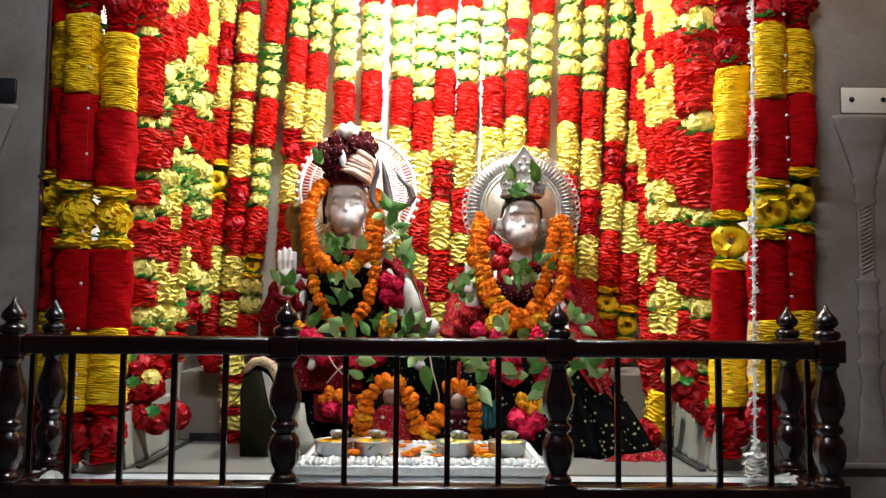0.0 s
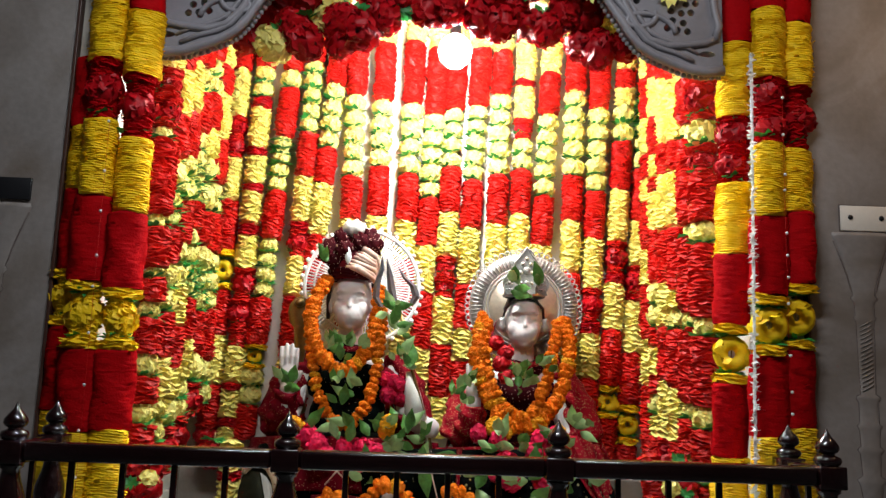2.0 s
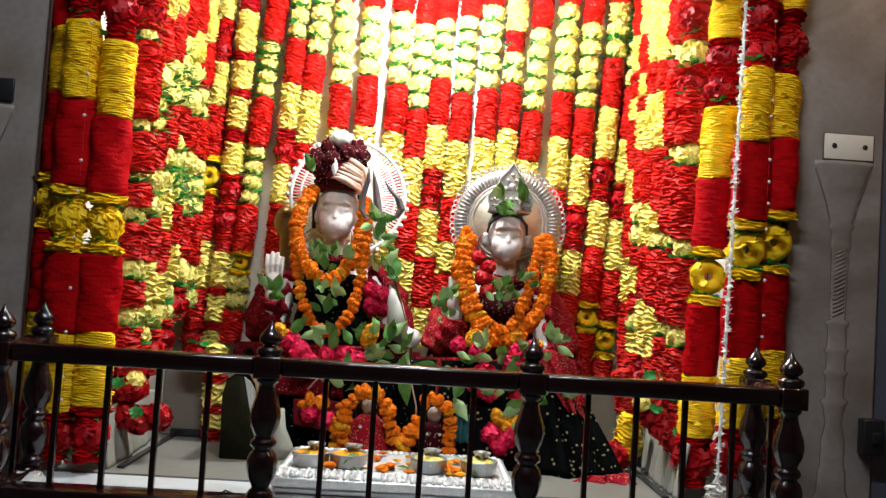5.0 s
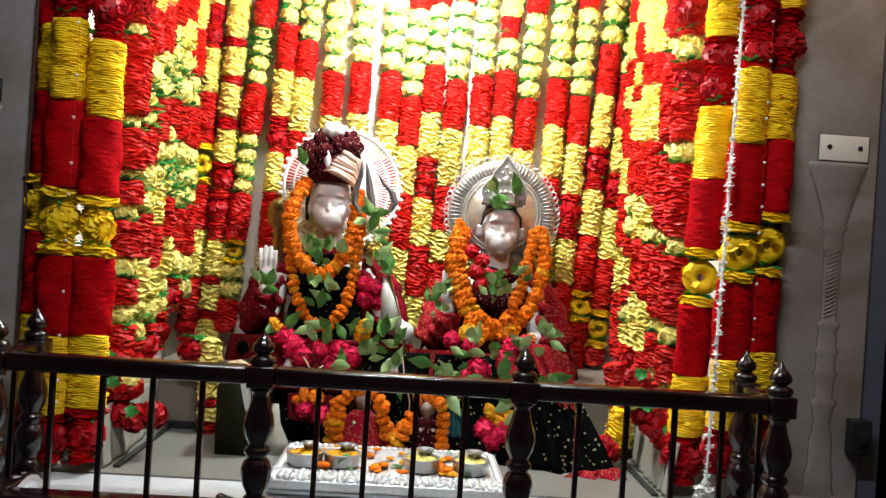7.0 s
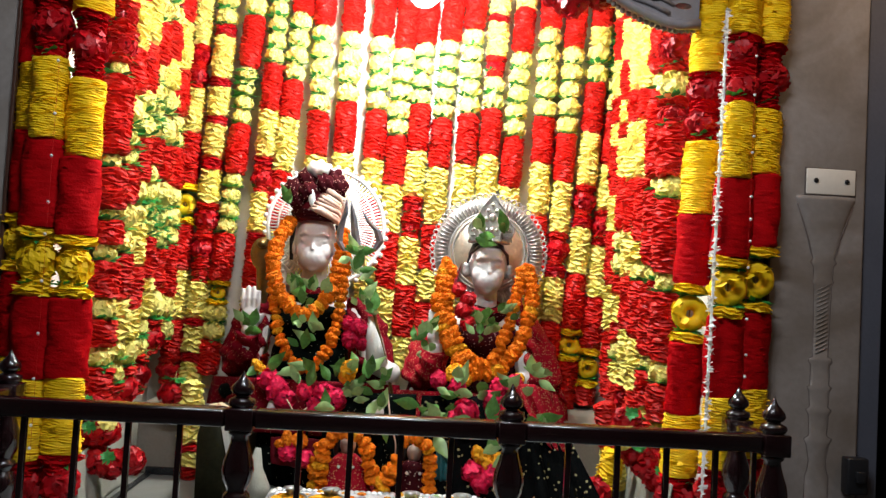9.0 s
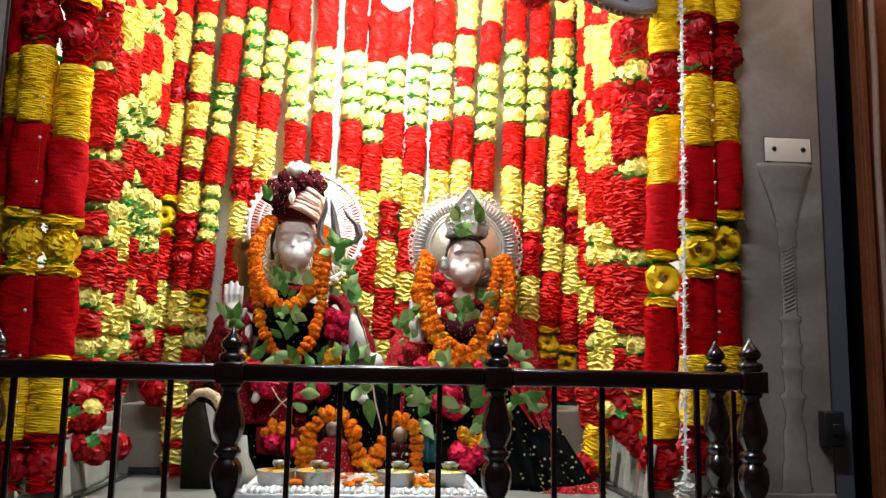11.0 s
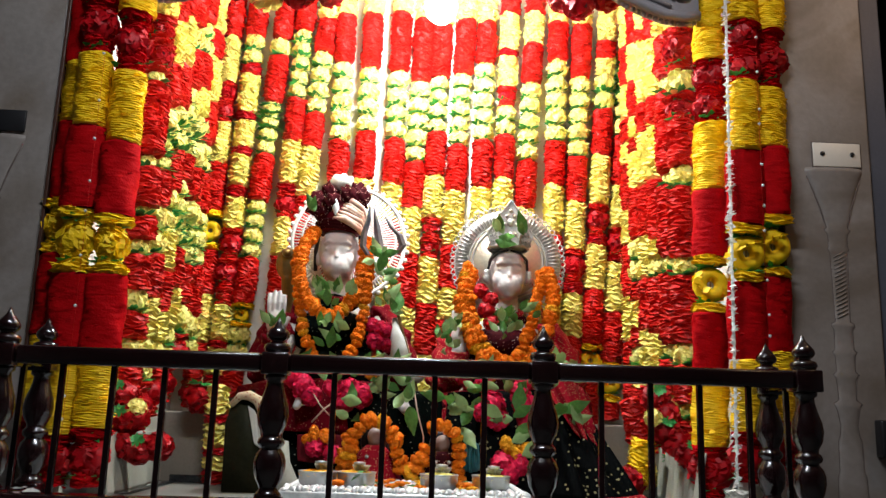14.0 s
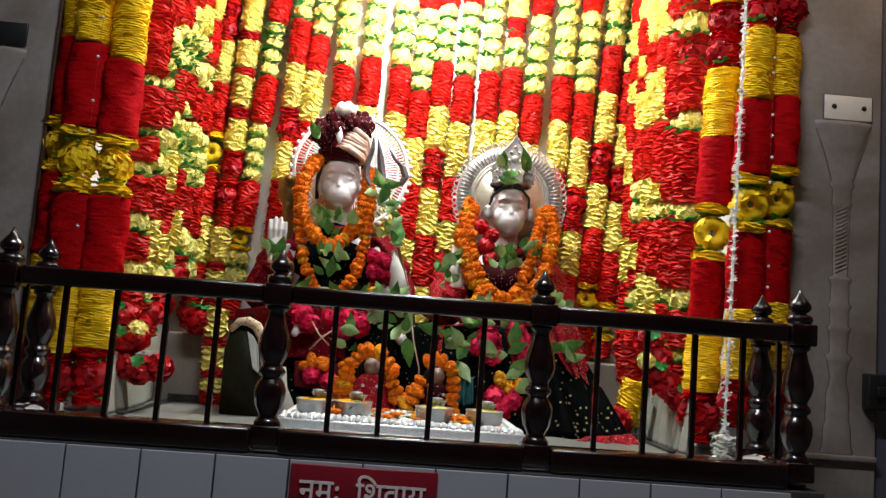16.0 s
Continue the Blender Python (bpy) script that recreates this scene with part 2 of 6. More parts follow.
def rail(a, b, z0, z1, half, label):
    d = (Vector(b) - Vector(a))
    bm = bmesh.new()
    box(bm, (0, -half, z0), (d.length, half, z1), min(0.009, (z1 - z0) / 3))
    bm.transform(Matrix.Translation((a[0], a[1], 0)) @ Matrix.Rotation(math.atan2(d.y, d.x), 4, "Z"))
    return bm


railing = thing("railing", "dark polished wooden railing round the ledge", "railing")
runs = [(spots[i], spots[i + 1]) for i in range(3)] + [(spots[0], spots[4]), (spots[3], spots[5])]
bar_mesh = mesh_of(boxed((-0.0075, -0.0075, 0.0), (0.0075, 0.0075, 0.335), 0.002), "baluster", WOOD, False)
for a, b in runs:
    va, vb = Vector(a), Vector(b)
    u = (vb - va).normalized() * 0.0365
    a2, b2 = va + u, vb - u
    part("top_rail", rail(a2, b2, 1.309, 1.357, 0.030, ""), WOOD, railing)
    part("bottom_rail", rail(a2, b2, LEDGE - 0.0195 if va.y == vb.y else LEDGE + 0.001, 0.981, 0.046, ""), WOOD, railing)
    n = 4 if (vb - va).length > 0.5 else 1
    for k in range(n):
        f = 0.5 + (k - (n - 1) / 2) * 0.187
        p = va.lerp(vb, f)
        part("baluster", bar_mesh, None, railing, at=(p.x, p.y, 0.977))



# ---- flower garlands ----
rng = np.random.default_rng(7)


def frill_mesh(name, r, h, mat, seed, step=0.011, sides=32, jag=0.16, petals=26, wild=1.0, soft=False, taper=0.80):
    """A crinkled roll of ribbon petals, standing on z = -h .. 0, as rows of frills."""
    g = np.random.default_rng(seed)
    rows = max(3, int(h / step))
    verts, faces = [], []
    ang = np.linspace(0, 2 * np.pi, sides, endpoint=False)
    phase = g.random(6) * 6.28
    ring_ids = []
    for i in range(rows * 2 + 1):
        z = -h * i / (rows * 2)
        out = 1.0 + 0.10 * wild * (g.random() - 0.5) if i % 2 else 1.0 - jag
        end = min(1.0, taper + 1.2 * min(i, rows * 2 - i) / (rows * 2) * 2)
        q = g.random(4) * 6.28
        rad = r * out * end * (1 + 0.05 * np.sin(3 * ang + phase[0] + 9 * z / h) + 0.035 * wild * np.sin(7 * ang + q[0]) + 0.05 * wild * (g.random(sides) - 0.5))
        zz = z + step * (0.40 * np.sin(2 * ang + phase[1] + i * 0.35) + 0.26 * wild * np.sin(4 * ang + q[1]) + 0.10 * wild * np.sin(9 * ang + q[2])) + (g.random(sides) - 0.5) * step * 0.3
        ring_ids.append(len(verts))
        verts += list(np.stack([rad * np.cos(ang), rad * np.sin(ang), np.clip(zz, -h - 0.004, 0.004)], 1))
    for a, b in zip(ring_ids, ring_ids[1:]):
        for k in range(sides):
            j = (k + 1) % sides
            faces.append((a + k, b + k, b + j, a + j))
    for k in (ring_ids[0], ring_ids[-1]):
        faces.append(tuple(range(k, k + sides)))
    for _ in range(int(petals * h / 0.15)):
        a, z = g.random() * 6.28, -h * g.random()
        q = step / 0.011 if soft else 1.0
        w, ln, lift = (0.008 + 0.009 * g.random()) * q, (0.010 + 0.012 * g.random()) * q, (g.random() - 0.5) * 0.012 * q
        c, s = math.cos(a), math.sin(a)
        base = len(verts)
        r1 = r * 0.95 + ln * 0.55
        row = ring_ids[min(len(ring_ids) - 1, max(0, round(-z / h * rows * 2)))]
        k0 = int(round(a / 6.2832 * sides)) % sides
        for rr, side, dz in ((r1, w * 0.8, lift), (r1, -w * 0.8, lift - 0.003)):
            verts.append((rr * c - side * s, rr * s + side * c, z + dz))
        faces.append((row + k0, row + (k0 + 1) % sides, base, base + 1))
    return from_arrays(name, verts, faces, mat, smooth=soft)


def bloom_mesh(name, r, mat, seed, ring=False, squash=0.92, petals=44, fine=1.0):
    """A round cloth flower: overlapping cupped petals about a core; ring: with an open dark middle facing the front."""
    g = np.random.default_rng(seed)
    verts, faces = [], []
    if ring:
        n, m = 30, 10
        for i in range(n):
            a = 2 * np.pi * i / n
            for k in range(m):
                b = 2 * np.pi * k / m
                rr = r * 0.60 + r * 0.40 * math.cos(b) * (1 + 0.10 * (g.random() - 0.5))
                verts.append((rr * math.cos(a), -r * 0.45 * math.sin(b) * (1 + 0.14 * (g.random() - 0.5)), rr * math.sin(a)))
        for i in range(n):
            for k in range(m):
                i2, k2 = (i + 1) % n, (k + 1) % m
                faces.append((i * m + k, i2 * m + k, i2 * m + k2, i * m + k2))
    else:
        n, m = 20, 11
        for i in range(m):
            b = math.pi * (i + 0.35) / (m - 0.3)
            for k in range(n):
                a = 2 * np.pi * k / n
                q = r * 0.90 * (1 + 0.13 * math.sin(a * 5 + b * 3) + 0.08 * (g.random() - 0.5))
                verts.append((q * math.sin(b) * math.cos(a), q * math.sin(b) * math.sin(a), q * squash * math.cos(b)))
        for i in range(m - 1):
            for k in range(n):
                j = (k + 1) % n
                faces.append((i * n + k, (i + 1) * n + k, (i + 1) * n + j, i * n + j))
    core = np.array(verts)
    for _ in range(petals):
        d = Vector((g.normal(), g.normal(), g.normal() * 0.8)).normalized()
        t1 = d.cross(Vector((0.2, 0.1, 1))).normalized()
        t2 = d.cross(t1)
        roll = g.random() * 6.28
        u, v = t1 * math.cos(roll) + t2 * math.sin(roll), t2 * math.cos(roll) - t1 * math.sin(roll)
        w, ln = r * fine * (0.22 + 0.16 * g.random()), r * fine * (0.35 + 0.2 * g.random())
        c = d * r * 0.82
        if ring and abs(d.y) > 0.75:
            continue
        base = len(verts)
        near = int(np.argmin(((core - np.array((c.x, c.y, c.z * squash))) ** 2).sum(1)))
        for a, b, lift in ((w, ln * 0.6, 0.16), (0, ln, 0.22), (-w, ln * 0.6, 0.16)):
            p = c + u * a + v * b + d * r * lift
            verts.append((p.x, p.y, p.z * squash))
        other = near + 1 if (near + 1) % m else near - 1
        faces.append((near, other, base, base + 1, base + 2))
    return from_arrays(name, verts, faces, mat, smooth=ring or name == "rose")


def sepal_mesh(name, r, seed, mat, count=16, droop=0.35):
    """A collar of thin pointed leaves."""
    g = np.random.default_rng(seed)
    verts, faces = [(0, 0, 0)], []
    for i in range(count):
        a = 2 * np.pi * (i + g.random() * 0.7) / count
        w, ln, dz = r * (0.16 + 0.1 * g.random()), r * (0.85 + 0.35 * g.random()), (g.random() - 0.5) * r * droop * 2
        c, s = math.cos(a), math.sin(a)
        base = len(verts)
        for rr, side, z in ((0.25 * r, w * 0.5, 0), (ln * 0.65, w, dz * 0.4 + r * 0.08), (ln, 0, dz), (ln * 0.65, -w, dz * 0.4 - r * 0.04)):
            verts.append((rr * c - side * s, rr * s + side * c, z))
        faces.append((0, base, base + 1, base + 2, base + 3))
    return from_arrays(name, verts, faces, mat)


BLOOM = {}


def bloom(kind, r):
    key = (kind, round(r, 3))
    if key not in BLOOM:
        made = []
        for k in range(3):
            if kind == "r":
                made.append(bloom_mesh("rose", r, ROSE, 31 + k, petals=80))
            elif kind == "P":
                made.append(bloom_mesh("pompom", r, LEMON, 41 + k))
            elif kind == "Q":
                made.append(bloom_mesh("pompom", r, YELLOW, 45 + k))
            elif kind == "O":
                made.append(bloom_mesh("ring_flower", r, YELLOW, 51 + k, ring=True, petals=26))
            else:
                made.append(sepal_mesh("leaf_collar", r, 61 + k, GREEN))
        BLOOM[key] = made
    return BLOOM[key][int(rng.integers(3))]


def strand(x0, x1, y, text, r, label, group, y1=None, seed=0, gold=None, step=0.011, flat=1.0, crimson=RED):
    """A hanging garland: text gives each section's kind and the height of its top in cm; E ends it."""
    gold = gold or YELLOW
    marks = [(w[0], float(w[1:]) / 100) for w in text.split()]
    top, low = marks[0][1], marks[-1][1]
    y1 = y if y1 is None else y1

    def at(z):
        f = (top - z) / (top - low)
        return Vector((x0 + (x1 - x0) * f, y + (y1 - y) * f, z))

    ob = thing("flower_garland", label, "garland", at=at(top), group=group)
    tilt = Vector((0, 0, -1)).rotation_difference(at(low) - at(top)).to_matrix().to_4x4()

    def put(name, me, z, spin=True, under=None):
        m = Matrix.Translation(at(z) - at(top)) @ tilt
        if spin:
            m = m @ Matrix.Diagonal(((1.0 if flat == 1.0 else 1.08), flat, 1.0, 1.0)) @ Matrix.Rotation(rng.random() * 6.28, 4, "Z")
        return part(name, me, None, under or ob, at=under.matrix_basis.inverted() @ m if under else m)

    part("string", tube([(0, 0, 0), tuple(at(low) - at(top))], 0.003, 5), STRING, ob)
    for i, ((code, z0), (_, z1)) in enumerate(zip(marks, marks[1:])):
        h = z0 - z1
        seed += 1
        if code in "RY":
            put("red_section" if code == "R" else "yellow_section", frill_mesh("red_section" if code == "R" else "yellow_section", r, h, crimson if code == "R" else gold, seed * 13 + i, step=step * (1.0 if step < 0.01 else 1.15 if code == "R" else 1.55), soft=step < 0.01 and code == "R", wild=(0.35 if code == "R" else 0.6) if step < 0.01 else 1.2, jag=((0.045 if code == "R" else 0.060) if step < 0.01 else 0.15 if code == "R" else 0.27), petals=((4 if code == "R" else 14) if step < 0.01 else 7 if code == "R" else 9) * 0.011 / step, taper=0.93 if step < 0.01 else 0.84), z0)
        elif code == "D":
            put("red_section", frill_mesh("red_section", r * 0.95, h, ROSE, seed * 17 + i, petals=60), z0)
        elif code in "PG":
            n = max(1, round(h / (r * 1.55)))
            for k in range(n):
                zc = z0 - h * (k + 0.5) / n
                flower = put("pompom", bloom("P", round(min(r * 1.02, h / n * 0.62), 3)), zc)
                put("leaf_collar", bloom("g", r * (1.05 if code == "P" else 1.25)), z0 - h * (k + 1) / n + 0.004, under=flower)
                if code == "G":
                    put("leaf_collar", bloom("g", r * 1.2), zc + 0.01, under=flower)
        elif code == "r":
            rr = min(r * 1.05, h * 0.46)
            n = max(1, round(h / (r * 2.3)))
            put("red_section", frill_mesh("red_section", r * 0.80, h, crimson, seed * 19 + i, petals=12, taper=0.95), z0)
            put("red_section", frill_mesh("red_section", r * 0.98, 0.024, crimson, seed * 31 + i, petals=20, taper=0.92), z0)
            for k in range(n):
                put("rose", bloom("r", round(min(rr, h / n * 0.5), 3)), z0 - h * (k + 0.5) / n)
            put("leaf_collar", bloom("g", r * 0.85), z0 - 0.024)
            put("leaf_collar", bloom("g", r * 0.95), z1 + 0.02)
        elif code in "OQ":
            cap = min(0.03, h * 0.18)
            if code == "Q":
                put("yellow_section", frill_mesh("yellow_section", r * 0.72, h, YELLOW, seed * 37 + i, petals=14, taper=0.95), z0)
            put("yellow_section", frill_mesh("yellow_section", r * 1.02, cap, YELLOW, seed * 23 + i), z0)
            put("leaf_collar", bloom("g", r * 0.9), z0 - cap - 0.006)
            if code == "O":
                put("ring_flower", bloom("O", round(min(r * 0.98, (h - 2 * cap) * 0.52), 3)), (z0 + z1) / 2, spin=False)
            else:
                put("pompom", bloom("Q", round(min(r * 1.0, (h - 2 * cap) * 0.54), 3)), (z0 + z1) / 2)
            put("leaf_collar", bloom("g", r * 0.9), z1 + cap + 0.006)
            put("yellow_section", frill_mesh("yellow_section", r * 1.02, cap, YELLOW, seed * 29 + i), z1 + cap)
    return ob


def tall(text):
    """The same garland, carried up behind the arch."""
    head = text.split()[0]
    z, code, tops = float(head[1:]), head[0], []
    while z < 318:
        z += 23
        code = "Y" if code in "RDr" else "R"
        tops.insert(0, "%s%.0f" % (code, min(z, 322)))
    return " ".join(tops) + " " + text


STRANDS = [
    (-0.906, -0.958, 1.50, "Y295 r272 Y253 R233 O210 R192 Y172 R150 r134 E122"),
    (-0.795, -0.865, 1.50, "P297 D282 Y277 D258 Y254 D241 Y237 D222 Y217 r202 r188 r175 Y167 D151 Y148 D136 Y132 E122"),
    (-0.661, -0.792, 1.50, "P296 R287 G264 P251 R238 P216 P203 R189 O168 P158 R142 E127"),
    (-0.567, -0.629, 1.50, "P301 R266 Y245 D224 r220 Y208 D190 R187 Y162 R142 E127"),
    (-0.452, -0.580, 1.50, "R307 P290 R259 Y242 R218 Y192 R167 E132"),
    (-0.375, -0.375, 1.50, "R310 P285 R246 Y226 R203 Y177 R152 E133"),
    (-0.242, -0.267, 1.50, "R311 P283 R251 Y228 R206 Y180 R155 E133"),
    (-0.104, -0.132, 1.50, "R312 P282 R248 Y226 R208 Y183 R158 E134"),
    (0.008, -0.050, 1.50, "R309 P277 R237 Y215 R194 Y169 R146 E132"),
    (0.097, 0.046, 1.50, "R307 P280 R252 Y231 r210 r201 Y192 R171 Y148 E130"),
    (0.210, 0.138, 1.50, "R310 P282 R246 Y224 R198 Y178 R164 E132"),
    (0.309, 0.276, 1.50, "R309 P288 R249 Y226 R205 Y180 R160 E133"),
    (0.421, 0.371, 1.50, "Y314 D295 Y292 r276 P267 R252 Y231 R208 Y183 R160 E133"),
    (0.542, 0.462, 1.50, "Y315 R299 P279 R240 Y217 R196 Y170 R148 E133"),
    (0.656, 0.613, 1.50, "R311 P291 R250 Y229 R205 Y181 R156 E134"),
    (0.773, 0.706, 1.50, "R310 P283 R243 Y221 r198 D183 Y178 R158 E132"),
    (0.898, 0.785, 1.50, "R302 Y293 P285 R267 Y244 r220 D205 Y201 R180 O155 R141 E115"),
    (1.009, 0.879, 1.50, "G298 G285 P271 R254 Y230 r209 D195 Y193 R170 O147 R130 E122"),
    (-0.960, -0.958, 0.36, "R294 Y271 r249 Y228 R204 Q180 R161 Y137 r114 E97"),
    (-1.078, -1.062, 0.36, "R297 Y277 r254 Y234 R209 Q182 R161 Y136 r112 E97"),
    (-1.136, -1.152, 0.42, "R257 Y233 R212 Q186 R168 Y142 r117 E104"),
    (1.031, 0.964, 0.46, "R300 Y272 r246 Y223 R199 O176 R157 Y134 r114 E98"),
    (1.105, 1.054, 0.36, "R307 Y280 r256 Y234 R210 O185 R166 Y141 r119 E104"),
    (1.190, 1.155, 0.38, "R309 Y276 r254 Y233 R212 O189 R168 Y144 r123 E108"),
]
for i, (x0, x1, y, text) in enumerate(STRANDS):
    front = y < 0.6
    strand(x0, x1, y, text if front else tall(text), 0.061 if front else 0.050,
           "thick red and yellow cloth flower garland hanging at the shrine opening" if front else "red and yellow cloth flower garland hanging on the back wall",
           "garlands at the opening" if front else "garlands on the back wall", seed=i * 40, gold=YELLOW if front else BUTTER, step=0.0065 if front else 0.011, flat=0.7 if front else 1.0, crimson=VELVET if front else RED)
SIDES = [
    (0.975, 0.975, 1.38, "R294 Y275 R258 Y247 R236 Y215 R199 Y176 R156 E127"),
    (0.975, 0.975, 1.24, "Y289 R271 Y254 R244 Y238 R221 P199 R180 Y172 R160 P153 Y144 R135 E117"),
    (0.975, 0.975, 1.10, "R288 Y283 R255 Y242 R218 Y197 R179 Y158 r136 E114"),
    (0.975, 0.975, 0.96, "Y278 R252 Y240 R217 Y193 P185 R177 Y155 R135 r127 E110"),
    (0.975, 0.975, 0.82, "R272 P255 R249 P216 R211 P183 R177 P150 R144 P132 R126 r118 E107"),
    (0.975, 0.975, 0.68, "r268 P252 r242 R231 P214 R206 P180 R173 P149 R141 P128 r122 E109"),
    (-0.975, -0.975, 1.38, "R292 Y279 R258 P238 R224 P207 R182 P160 E142"),
    (-0.975, -0.975, 1.22, "P289 R273 Y258 G246 P235 R222 P208 G196 R180 P164 r151 E137"),
    (-0.975, -0.975, 1.06, "P280 R268 P252 G237 R223 P212 G198 R184 Y168 P153 r138 E123"),
    (-0.975, -0.975, 0.92, "Y276 R256 G238 R220 P204 Y188 R172 Y156 P146 r135 E118"),
    (-0.975, -0.975, 0.79, "Y268 R250 P234 G222 R208 P194 R176 Y160 P146 r130 E112"),
    (-0.975, -0.975, 0.67, "r263 r253 P242 R237 P210 R205 P191 R187 P179 R173 P161 R153 P144 R137 r127 r118 E108"),
]
for i, (x0, x1, y, text) in enumerate(SIDES):
    strand(x0, x1, y, tall(text), 0.058, "dense red and lemon cloth flower garland along the side wall", "garlands on the side walls", seed=2000 + i * 40, gold=BUTTER, step=0.0101)

for x0, x1, y, text in ((-0.725, -0.712, 0.965, "Y130 D119 Y116 D107 Y104 D99 r98 E94"), (0.842, 0.900, 0.955, "R130 Y113 E97")):
    strand(x0, x1, y, text, 0.046, "red and yellow garland end hanging before the altar bench", "garland ends", seed=3000, gold=BUTTER)


# ---- pillars, arch, door and tiles ----
BRASS = material("dull_brass", (0.30, 0.20, 0.07), 0.35, metal=0.9, vary=0.4, scale=20, bump=0.15)
SILVER = material("embossed_silver", (0.76, 0.77, 0.76), 0.36, metal=0.35, vary=0.25, scale=30, bump=0.5, fine=120)
STEEL = material("steel_bowl", (0.42, 0.43, 0.44), 0.38, metal=0.7, vary=0.15, scale=20, bump=0.08)
BLADE = material("grey_blade_steel", (0.20, 0.21, 0.25), 0.3, metal=0.8, vary=0.3, scale=20, bump=0.05)
PLATE = material("cream_enamel_plate", (0.80, 0.74, 0.64), 0.35, vary=0.08, bump=0.03)
BLACK = material("black_plastic_and_gap_shade", (0.014, 0.014, 0.016), 0.4, vary=0.3, bump=0.05)
DOOR = material("brown_varnished_door", (0.20, 0.060, 0.022), 0.22, vary=0.45, scale=7, bump=0.06, fine=60, clear=0.4)
JAMB = material("slate_blue_painted_jamb", (0.085, 0.095, 0.125), 0.55, vary=0.2, scale=5, bump=0.15)
EDGING = material("brown_edging_wood", (0.065, 0.028, 0.018), 0.4, vary=0.3, scale=14, bump=0.1)
CORD = material("pinkish_brown_cord", (0.30, 0.19, 0.15), 0.7, vary=0.3, scale=30, bump=0.3)
# brown for the relief's dirt and shadow lines, also on the plate's edge
EDGE_DARK = material("dark_edge_brown", (0.15, 0.115, 0.10), 0.8, vary=0.4, scale=40, bump=0.2)
SIGN = material("maroon_enamel_sign", (0.24, 0.010, 0.022), 0.35, vary=0.15, bump=0.04)
LETTER = material("pinkish_white_letter_paint", (0.82, 0.70, 0.68), 0.5, vary=0.08, bump=0.03)
WHITECLOTH = material("white_cotton_cloth", (0.68, 0.67, 0.60), 0.8, vary=0.2, scale=10, bump=0.3, fine=180, through_light=0.1)
CARVED = material("carved_white_marble", (0.24, 0.228, 0.245), 0.45, vary=0.2, scale=8, bump=0.4, fine=50, stain=0.3)


def speckled(name, base, spot, scale, width=0.32, rough=0.6, metal=0.0):
    m = material(name, base, rough, vary=0.4, scale=12, bump=0.3, fine=170, spec=0.02)
    nt = m.node_tree
    n, l = nt.nodes, nt.links
    p = n["Principled BSDF"]
    old = p.inputs["Base Color"].links[0].from_socket
    tc = n.new("ShaderNodeTexCoord")
    vo = n.new("ShaderNodeTexVoronoi")
    vo.inputs["Scale"].default_value = scale
    l.new(tc.outputs["Object"], vo.inputs["Vector"])
    lt = n.new("ShaderNodeMath")
    lt.operation = "LESS_THAN"
    lt.inputs[1].default_value = width
    l.new(vo.outputs["Distance"], lt.inputs[0])
    mx = n.new("ShaderNodeMix")
    mx.data_type = "RGBA"
    mx.inputs["B"].default_value = (*spot, 1)
    l.new(lt.outputs[0], mx.inputs["Factor"])
    l.new(old, mx.inputs["A"])
    l.new(mx.outputs["Result"], p.inputs["Base Color"])
    return m


MAROON = speckled("maroon_brocade", (0.04, 0.004, 0.006), (0.45, 0.30, 0.24), 85, 0.19)
REDBROCADE = speckled("red_gold_brocade", (0.36, 0.010, 0.022), (0.50, 0.27, 0.13), 130, 0.26, 0.5)
SHAWL = speckled("crimson_shawl_brocade", (0.15, 0.004, 0.010), (0.36, 0.14, 0.08), 95, 0.20, 0.55)
BLACKCLOTH = speckled("black_sequinned_cloth", (0.0020, 0.0022, 0.0022), (0.24, 0.20, 0.10), 42, 0.20, 0.7)
DARKGREEN = speckled("dark_green_dotted_cloth", (0.003, 0.005, 0.004), (0.32, 0.32, 0.24), 55, 0.12)
REDCLOTH = material("maroon_silk_cloth", (0.17, 0.004, 0.012), 0.6, vary=0.5, scale=12, bump=0.3, fine=120, spec=0.15)
BEIGE = material("beige_turban_cloth", (0.48, 0.31, 0.23), 0.6, vary=0.25, scale=30, bump=0.4, fine=120)
OLIVE = material("dark_olive_velvet", (0.028, 0.027, 0.012), 0.7, vary=0.5, scale=6, bump=0.2, spec=0.1)
GOLDTRIM = speckled("gold_brocade_trim", (0.62, 0.47, 0.30), (0.25, 0.05, 0.03), 110, 0.30, 0.45)

